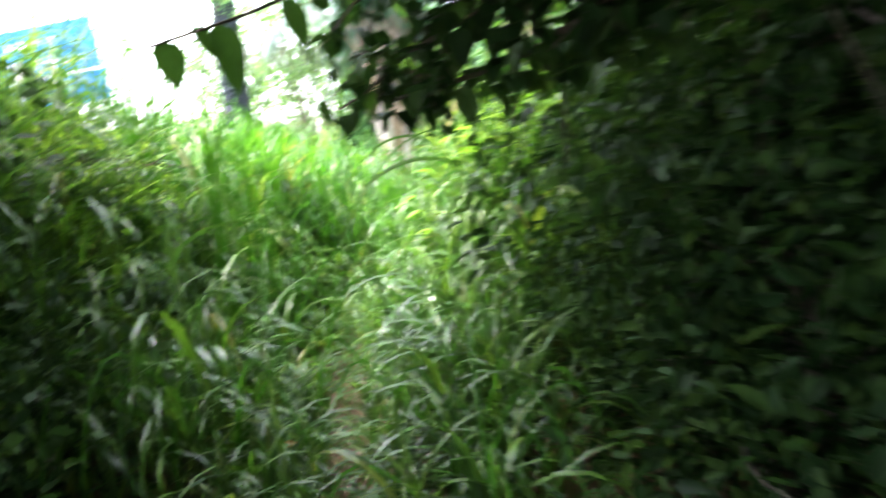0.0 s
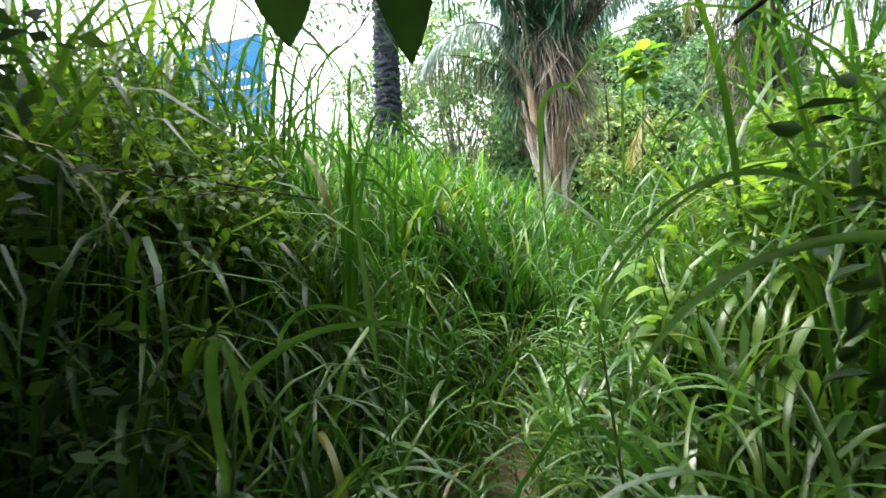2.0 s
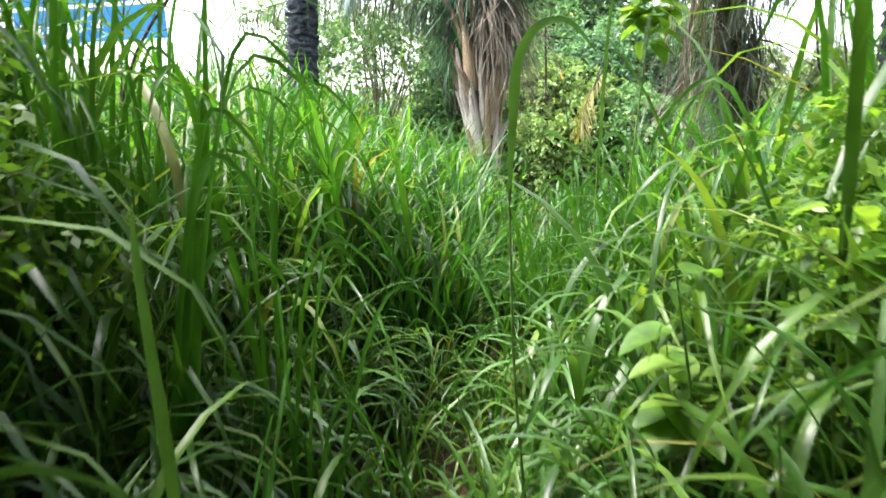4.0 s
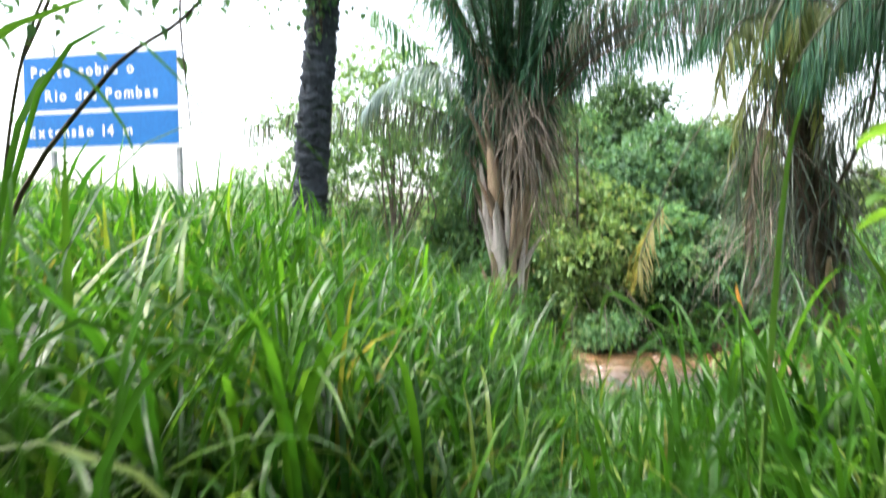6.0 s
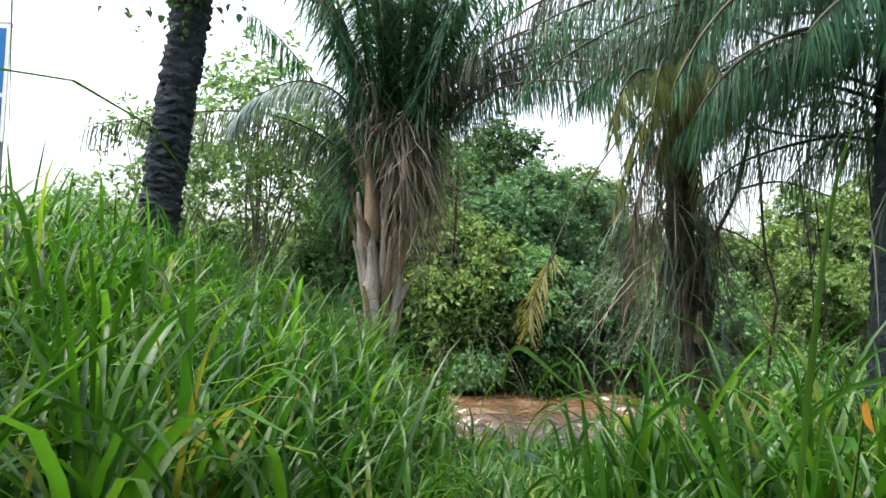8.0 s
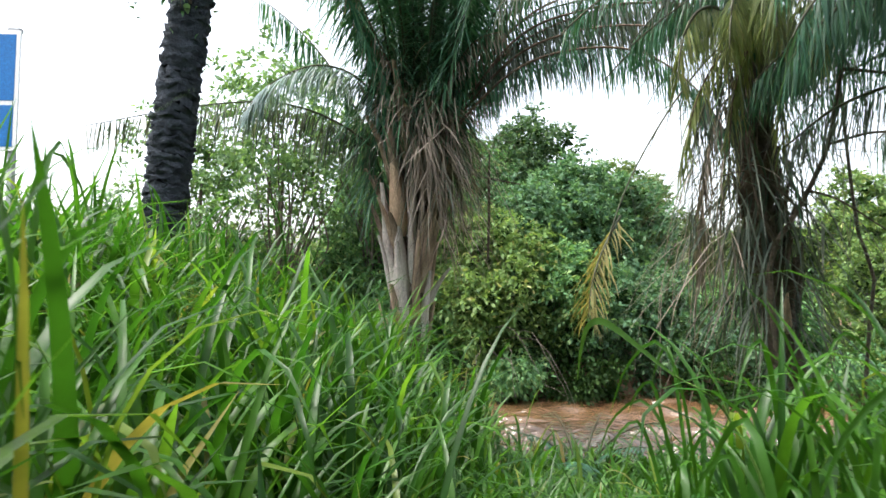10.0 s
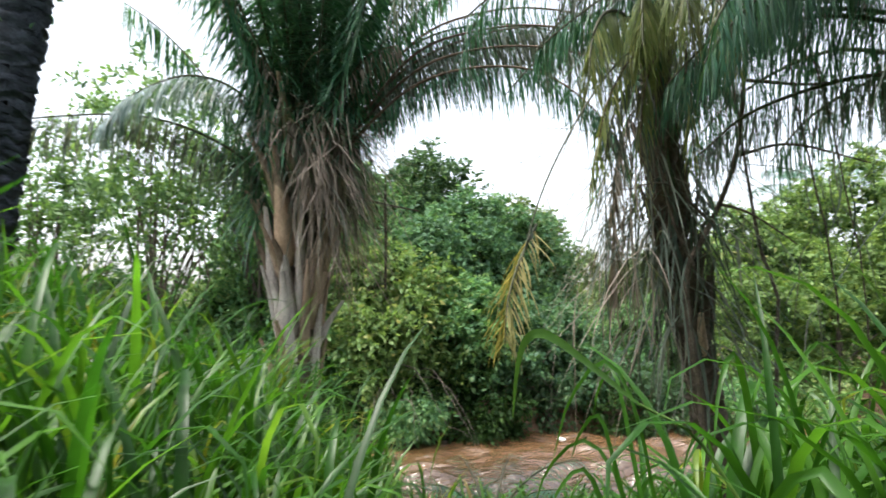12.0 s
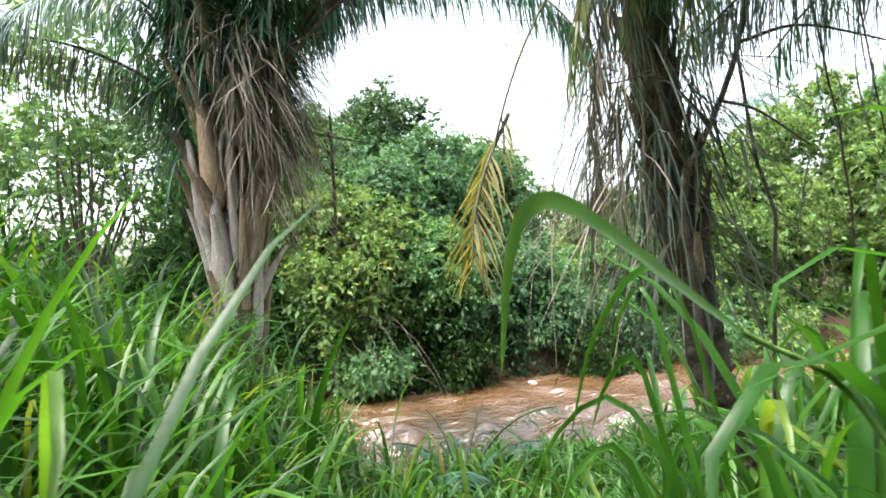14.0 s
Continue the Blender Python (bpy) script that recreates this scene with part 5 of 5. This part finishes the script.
bent_stalk((-1.0, 1.9), [(-0.95, 1.88, 0.5), (-0.88, 1.86, 0.82)], [(-0.88, 1.86, 0.82), (-0.83, 1.85, 0.89), (-0.73, 1.85, 0.945), (-0.64, 1.85, 0.96), (-0.56, 1.85, 0.955), (-0.49, 1.86, 0.91)], 0.016, "long grass blade arching over the path")
bent_stalk((-0.2, 2.2), [(-0.26, 2.2, 0.4), (-0.29, 2.2, 0.8)], [(-0.3, 2.2, 0.78), (-0.28, 2.2, 0.9), (-0.23, 2.2, 0.98), (-0.14, 2.2, 1.065), (-0.05, 2.2, 1.115), (0.05, 2.2, 1.13), (0.14, 2.2, 1.1)], 0.01, "long grass blade arching over the path")


bent_stalk((-0.86, 2.46), [(-0.86, 2.45, 0.5), (-0.865, 2.44, 0.7)], [(-0.865, 2.44, 0.68), (-0.868, 2.44, 0.9), (-0.872, 2.44, 1.08), (-0.87, 2.44, 1.16)], 0.02, "upright dark broad grass blade beside the path")
bent_stalk((0.22, 1.78), [(0.2, 1.76, 0.6), (0.14, 1.75, 0.98)], [(0.14, 1.75, 0.97), (0.07, 1.745, 1.04), (-0.02, 1.74, 1.055), (-0.12, 1.74, 1.03), (-0.2, 1.73, 0.97), (-0.25, 1.72, 0.89), (-0.27, 1.71, 0.82)], 0.014, "long broad grass blade arching down over the path")
bent_stalk((0.16, 2.0), [(0.15, 2.0, 0.6), (0.1, 1.98, 1.0)], [(0.1, 1.98, 1.0), (0.03, 1.97, 1.09), (-0.05, 1.97, 1.125), (-0.14, 1.97, 1.11), (-0.22, 1.98, 1.05), (-0.28, 1.99, 0.97)], 0.012, "long broad grass blade arching down over the path")
bent_stalk((-1.1, 2.4), [(-1.12, 2.36, 0.5), (-1.1, 2.34, 0.75)], [(-1.1, 2.34, 0.75), (-1.06, 2.34, 0.84), (-0.98, 2.34, 0.89), (-0.88, 2.34, 0.88), (-0.79, 2.34, 0.82), (-0.72, 2.35, 0.73)], 0.015, "long grass blade arching over the path")


def arching_plant(at, rng, height, count, wide, turn):
    """A grass plant whose long blades rise from the stalks and bow right over, most of them towards turn."""
    ob = thing("grass_plant", at, "grass plant with long blades bowed well over", "grass", "bowed grass plants beside the path")
    for k in range(count):
        az = turn + rng.normal(0, 0.9)
        up = height * rng.uniform(0.35, 0.85)
        foot = np.array([[rng.normal(0, 0.04), rng.normal(0, 0.04), 0.0]])
        piece("stem", tube([foot[0] + (0, 0, -0.02), foot[0] + (0, 0, up)], [0.004, 0.003], 5), STEM, ob)
        piece("blade", ribbons(foot + np.array([[0, 0, up - 0.02]]), np.array([az]), np.array([radians(rng.uniform(58, 80))]), np.array([radians(rng.uniform(110, 165))]), np.array([rng.uniform(0.3, 0.55)]), np.array([wide * rng.uniform(0.6, 1.1)]), segs=12, fold=0.3, power=1.15), BLADE, ob)
    return ob


def near_plant(at, label, rng, height, count, wide, sag=1.0):
    """A leafy grass stalk close by, blade by blade."""
    ob = thing("grass_plant", at, label, "grass", "broad grass plants beside the path")
    for k in range(count):
        a = rng.uniform(0, 6.283)
        h = height * rng.uniform(0.65, 1.1)
        out = sag * rng.uniform(0.05, 0.16) * height
        droop = sag * rng.uniform(0.1, 0.26) * height
        ca, sa = math.cos(a), math.sin(a)
        bx, by = rng.normal(0, 0.03, 2)
        single_blade(ob, [(bx, by, -0.02), (bx + 0.3 * out * ca, by + 0.3 * out * sa, 0.45 * h), (bx + out * ca, by + out * sa, 0.86 * h), (bx + (out + 0.35 * droop) * ca, by + (out + 0.35 * droop) * sa, h),
                          (bx + (out + 0.75 * droop) * ca, by + (out + 0.75 * droop) * sa, h - 0.3 * droop * sag), (bx + (out + 0.95 * droop) * ca, by + (out + 0.95 * droop) * sa, h - 0.85 * droop * sag)], wide * rng.uniform(0.5, 0.95), GRASS, n=14, face=(rng.normal(0, 0.5), -1.0, 0.3))
    return ob


prng = np.random.default_rng(91)
for x, y, h, ct, wd in [(0.08, 5.8, 1.15, 7, 0.026), (0.36, 5.85, 1.2, 7, 0.027), (0.5, 6.15, 1.1, 7, 0.027), (0.2, 6.3, 0.95, 6, 0.025), (-1.5, 4.05, 1.45, 8, 0.026), (-1.75, 4.45, 1.4, 8, 0.027), (-1.35, 4.65, 1.25, 7, 0.025), (-2.0, 5.1, 1.3, 7, 0.027),
                        (-0.02, 3.05, 1.05, 6, 0.022), (0.12, 3.4, 1.2, 7, 0.024), (-1.3, 2.8, 1.1, 6, 0.022), (-1.05, 3.2, 1.1, 7, 0.024), (-0.85, 5.95, 0.8, 7, 0.024), (-1.2, 5.6, 1.15, 7, 0.026), (-1.5, 4.75, 1.55, 8, 0.027), (-1.85, 5.3, 1.5, 8, 0.027), (0.8, 6.1, 1.2, 7, 0.027), (1.05, 6.45, 1.15, 7, 0.027), (1.3, 6.2, 1.1, 7, 0.027)]:
    near_plant(on_ground(x, y), "broad-bladed green grass plant beside the path", prng, h, ct, wd)

for x, y, h, ct in [(0.3, 2.55, 1.5, 9), (0.5, 2.95, 1.75, 9), (0.72, 2.45, 1.7, 9), (0.9, 3.0, 1.9, 10), (0.38, 3.4, 1.6, 9), (1.15, 2.65, 1.95, 10), (0.62, 3.7, 1.8, 9), (1.3, 3.3, 2.0, 10),
                    (-1.25, 3.0, 1.7, 9), (-1.4, 3.45, 1.9, 10), (-1.15, 3.35, 1.6, 9), (-1.55, 3.05, 1.9, 10), (-1.7, 3.75, 2.0, 10), (-1.75, 2.75, 1.9, 9), (-1.95, 3.15, 2.1, 10), (-2.25, 2.85, 2.2, 10), (-1.6, 3.3, 1.8, 9), (-2.5, 3.4, 2.3, 10), (-2.15, 3.65, 2.1, 9), (-2.7, 2.6, 2.2, 10), (-1.75, 3.45, 2.0, 11), (-2.0, 3.35, 2.1, 11), (-1.6, 3.5, 1.75, 9), (-2.3, 3.25, 2.2, 11), (-1.9, 3.55, 2.0, 11)]:
    near_plant(on_ground(x, y), "tall broad-bladed grass clump beside the path", prng, h, ct, 0.026, 0.8)

for x, y, h in [(-0.35, 4.6, 1.08), (-0.22, 4.78, 1.12), (-0.08, 4.65, 1.14), (-0.3, 4.88, 1.02), (0.02, 4.85, 1.12), (-0.15, 3.95, 1.25), (0.05, 4.2, 1.35), (-0.3, 4.45, 1.1), (0.2, 4.6, 1.35), (-0.08, 4.8, 1.2), (0.4, 4.3, 1.4), (0.3, 3.8, 1.35), (0.6, 4.7, 1.35), (-0.2, 5.1, 1.05)]:
    near_plant(on_ground(x, y), "broad-bladed green grass plant beside the path", prng, h, 8, 0.026)

for k in range(30):
    y = 1.15 + 3.0 * k / 30
    x = float(trail_x(y)) + (0.38 + 0.4 * prng.random()) * (1 if k % 2 else -1)
    if hollow(x, y):
        continue
    near_plant(on_ground(x, y), "arching broad-bladed grass plant beside the path", prng, prng.uniform(0.65, 0.9), 5, 0.021, 2.6)


for k in range(44):
    y = 1.45 + 2.6 * k / 44 + prng.normal(0, 0.05)
    hand = 1 if k % 2 else -1
    x = float(trail_x(y)) + (0.34 + 0.45 * prng.random()) * hand
    if not hollow(x, y):
        arching_plant(on_ground(x, y), prng, prng.uniform(0.6, 0.9), 7, 0.03, math.pi * (hand > 0))


def weed(at, label, rng, height, count, leaf_len, mat, group="", bare=0.25):
    """A leafy herb: a few stems with broad alternate leaves."""
    ob = thing("weed", at, label, "weed", group)
    for k in range(count):
        a = rng.uniform(0, 6.28)
        h = height * rng.uniform(0.6, 1.05)
        lean = rng.uniform(0.05, 0.3) * height
        pts = curve_points([(0, 0, -0.03), (0.4 * lean * math.cos(a), 0.4 * lean * math.sin(a), 0.55 * h), (lean * math.cos(a), lean * math.sin(a), h)], 12)
        stem = piece("stem", tube(pts, np.linspace(0.006, 0.002, 12), 5), STEM, ob)
        n = int(14 * h / 0.8) + 6
        u = rng.uniform(bare, 1.0, n)
        pos = np.stack([np.interp(u, np.linspace(0, 1, 12), pts[:, i]) for i in range(3)], 1)
        th = rng.uniform(0, 6.28, n)
        way = np.stack([np.cos(th), np.sin(th), rng.normal(0.05, 0.3, n)], 1)
        L = leaf_len * rng.uniform(0.6, 1.2, n)
        piece("foliage", broad_leaves(pos + way * 0.02, way, L, L * 0.62, rng), mat, stem)
    return ob


rng = np.random.default_rng(55)
for x, y, h, ct, ll, mt, lb in [
    (-0.16, 3.9, 1.83, 1, 0.1, LEAF_NEAR, "tall weed with lime green broad leaves beside the path"),
    (0.25, 3.15, 1.35, 6, 0.1, LEAF_NEAR, "bright green broadleaf weed beside the path"), (0.55, 3.5, 1.45, 6, 0.09, LEAF_NEAR, "bright green broadleaf weed beside the path"),
    (0.7, 2.9, 1.5, 6, 0.08, LEAF_NEAR, "leafy green weed among tall grass"), (0.75, 4.1, 1.2, 6, 0.08, LEAF_NEAR, "leafy green weed among tall grass"),
    (0.02, 3.25, 1.2, 3, 0.12, LEAF_NEAR, "weed with large heart-shaped leaves beside the path"), (0.3, 3.6, 1.1, 4, 0.12, LEAF_NEAR, "weed with large heart-shaped leaves beside the path"),
    (1.2, 3.6, 1.6, 7, 0.08, LEAF_MID, "leafy green weed among tall grass"), (-0.12, 3.5, 0.75, 4, 0.09, LEAF_NEAR, "low broadleaf weed beside the path"),
    (-1.55, 2.6, 1.35, 7, 0.055, LEAF_NEAR, "small-leaved green shrub among the grass"), (-1.9, 3.2, 1.5, 7, 0.055, LEAF_NEAR, "small-leaved green shrub among the grass"),
    # The shrub at x -1.3 takes the shade-darkened leaves as well.
    (-2.2, 2.4, 1.6, 8, 0.055, LEAF_MID, "small-leaved green shrub among the grass"), (-1.3, 1.9, 1.0, 6, 0.045, LEAF_SHADE, "small-leaved green shrub among the grass"),
    (1.1, 5.6, 0.7, 6, 0.07, LEAF_NEAR, "low leafy weed on the bank"), (1.9, 6.1, 0.8, 6, 0.08, LEAF_NEAR, "low leafy weed on the bank"), (0.4, 7.3, 0.5, 6, 0.06, LEAF_MID, "low leafy weed on the bank"),
    (1.1, 7.2, 0.5, 6, 0.06, LEAF_MID, "low leafy weed on the bank"), (-0.2, 7.8, 0.5, 6, 0.06, LEAF_MID, "low leafy weed on the bank")]:
    weed(on_ground(x, y), lb, rng, h, ct, ll, mt, "weeds among the grass", 0.88 if ct == 1 else 0.25)


def low_branch(at, ctrl, label, rng, leaf_len, count, mat, spread=0.12, name="tree_branch", hang=0.6, sub=6):
    """A leafy limb reaching into the open."""
    ob = thing(name, at, label, "branch")
    pts = curve_points(ctrl, 24)
    piece("limb", tube(pts, np.linspace(0.014, 0.004, 24), 6), TWIG, ob)
    for k in range(sub):
        u = rng.uniform(0.2, 1.0)
        p = np.array([np.interp(u, np.linspace(0, 1, 24), pts[:, i]) for i in range(3)])
        e = p + rng.normal(0, spread, 3) + np.array([0, 0, -0.04])
        tw = piece("twig", tube([p, 0.5 * (p + e) + rng.normal(0, 0.02, 3), e], [0.004, 0.003, 0.002], 4), TWIG, ob)
        n = max(2, count // sub)
        v = rng.random(n)[:, None]
        pos = p + (e - p) * v + rng.normal(0, 0.3 * spread, (n, 3))
        way = rng.normal(0, 0.8, (n, 3)) + np.array([0, 0, -hang])
        ok = ((np.abs(pos[:, 0] - trail_x(pos[:, 1])) > np.where(pos[:, 2] < 1.35, 0.16, 0.0)) & (pos[:, 2] > 1.16) & (pos[:, 1] < 1.45)) | (pos[:, 1] > 5.6)
        pos, way = pos[ok], way[ok]
        if len(pos):
            L = leaf_len * rng.uniform(0.6, 1.3, len(pos))
            piece("foliage", broad_leaves(pos, way, L, L * 0.7, rng), mat, tw)
    return ob


low_branch((0, 0, 0), [(1.3, 1.0, 1.8), (0.7, 1.15, 1.52), (0.3, 1.25, 1.37), (-0.02, 1.28, 1.26)], "dark broad-leaved limb hanging over the path", rng, 0.058, 420, LEAF_SHADE, 0.1, sub=26)
low_branch((0, 0, 0), [(1.4, 0.9, 2.1), (0.8, 1.2, 1.8), (0.4, 1.3, 1.6), (0.02, 1.32, 1.42)], "dark broad-leaved limb hanging over the path", rng, 0.058, 460, LEAF_SHADE, 0.12, sub=26)
low_branch((0, 0, 0), [(1.2, 1.0, 1.5), (0.6, 1.15, 1.36), (0.28, 1.25, 1.24), (0.0, 1.28, 1.2)], "dark broad-leaved limb hanging over the path", rng, 0.055, 330, LEAF_SHADE, 0.08, sub=22)
twig = thing("tree_branch", (0, 0, 0), "thin dark twig with small lime green leaves beside the path", "branch")
pts = curve_points([(-2.3, 2.5, 1.38), (-1.7, 2.3, 1.32), (-1.3, 2.3, 1.25), (-0.9, 2.31, 1.15)], 24)
piece("limb", tube(pts, np.linspace(0.006, 0.0025, 24), 6), TWIG, twig)
for k in range(60):
    p = pts[int(rng.uniform(2, 22))]
    e = p + rng.normal(0, 0.13, 3) * np.array([1, 1, 0.9]) + np.array([0.04, -0.02, 0.04])
    side = piece("twig", tube([p, e], [0.002, 0.001], 4), TWIG, twig)
    pos = p + (e - p) * np.linspace(0.2, 1.0, 9)[:, None]
    way = rng.normal(0, 0.8, (9, 3)) * np.array([1, 1, 0.5]) + (e - p) * 4
    L = 0.034 * rng.uniform(0.6, 1.2, 9)
    piece("foliage", broad_leaves(pos, way, L, L * 0.6, rng), LEAF_NEAR, side)
limb = thing("tree_branch", (0, 0, 0), "dark broad-leaved limb with large leaves over the path", "branch")
pts = curve_points([(0.9, 1.5, 1.95), (0.2, 1.75, 1.7), (-0.3, 1.8, 1.56), (-0.72, 1.8, 1.5)], 20)
piece("limb", tube(pts, np.linspace(0.01, 0.003, 20), 6), TWIG, limb)
for bx, by, bz, turn, fall, ln, wd in [(-0.5, 1.8, 1.53, 84, -80, 0.21, 0.1), (-0.66, 1.8, 1.51, 118, -75, 0.14, 0.09), (-0.58, 1.83, 1.54, 70, -60, 0.1, 0.07), (-0.3, 1.8, 1.56, 60, -70, 0.15, 0.09), (-0.15, 1.78, 1.6, 50, -70, 0.16, 0.1)]:
    piece("leaf", ribbons(np.array([[bx, by, bz]]), np.array([D(turn)]), np.array([D(fall)]), np.array([0.1]), np.array([ln]), np.array([wd]), segs=9, fold=0.3, leafy=True), LEAF_SHADE, limb)
slim = thing("tree", on_ground(-2.5, 4.4), "slim slanting tree with small leaves over the grass", "tree")
o = np.array(slim.location)
for name, ctrl, r0, r1, first, count in [
    ("trunk", [(-2.5, 4.4, o[2] - 0.05), (-2.2, 4.33, 1.35), (-1.79, 4.27, 1.86), (-1.54, 4.27, 2.02), (-1.36, 4.27, 2.18), (-1.0, 4.3, 2.4)], 0.008, 0.003, 0.8, 260),
    ("limb", [(-2.2, 4.33, 1.35), (-2.05, 4.3, 1.95), (-1.85, 4.28, 2.22), (-1.6, 4.28, 2.2)], 0.005, 0.002, 0.5, 420),
    ("limb", [(-2.05, 4.3, 1.95), (-1.9, 4.4, 2.35), (-1.6, 4.45, 2.5), (-1.35, 4.45, 2.45)], 0.005, 0.002, 0.35, 420),
    ("limb", [(-1.5, 4.27, 2.05), (-1.35, 4.4, 2.4), (-1.1, 4.5, 2.45), (-0.75, 4.5, 2.4)], 0.005, 0.002, 0.3, 700),
    ("twig", [(-1.54, 4.27, 2.14), (-1.54, 4.26, 2.0), (-1.525, 4.27, 1.74)], 0.003, 0.002, 0.0, 6)]:
    pts = curve_points([np.array(p) - o for p in ctrl], 24)
    piece(name, tube(pts, np.linspace(r0, r1, 24), 6), TWIG, slim)
    u = rng.uniform(first, 1.0, count)
    pos = np.stack([np.interp(u, np.linspace(0, 1, 24), pts[:, i]) for i in range(3)], 1) + 0.11 * np.sin(23 * u)[:, None] * rng.normal(0, 0.5, 3) + rng.normal(0, 0.09, (count, 3)) * np.array([1.5, 1.2, 0.5])
    way = rng.normal(0, 0.8, (count, 3)) * np.array([1, 1, 0.4]) + np.array([0, 0, -0.15])
    L = 0.04 * rng.uniform(0.6, 1.3, count)
    piece("foliage", broad_leaves(pos, way, L, L * 0.5, rng), LEAF_BLUE, slim)
low_branch((0, 0, 0), [(-2.85, 8.8, 3.45), (-2.8, 8.65, 4.0), (-2.5, 8.4, 4.4), (-1.9, 8.3, 4.5)], "green leafy vine round the palm trunk", rng, 0.07, 1300, LEAF_BLUE, 0.3, sub=46)
low_branch((0, 0, 0), [(-2.9, 8.75, 3.6), (-3.1, 8.4, 4.2), (-3.6, 8.3, 4.4), (-4.2, 8.3, 4.45)], "green leafy vine round the palm trunk", rng, 0.07, 1200, LEAF_BLUE, 0.32, sub=40)
leaf = thing("fallen_leaf", on_ground(-0.75, 1.95, 0.3), "orange dead leaf caught in the grass", "leaf")
piece("blade", leaves(np.array([[0, 0, 0.0]]), np.array([[1.0, 0.2, 0.1]]), np.array([0.13]), np.array([0.045]), rng), ORANGE_LEAF, leaf)
leaf = thing("dead_leaf", on_ground(-0.2, 4.0), "small orange dead leaf on a thin grass stalk", "leaf")
o = np.array(leaf.location)
piece("stem", tube(curve_points([np.array(p) - o for p in [(-0.2, 4.0, o[2] - 0.02), (-0.23, 3.97, 0.7), (-0.33, 3.78, 1.39)]], 10), np.linspace(0.003, 0.0015, 10), 5), STEM, leaf)
piece("blade", leaves(np.array([[-0.33, 3.78, 1.39]]) - o, np.array([[0.1, -0.1, -1.0]]), np.array([0.038]), np.array([0.013]), rng, flat=0.2), ORANGE_LEAF, leaf)
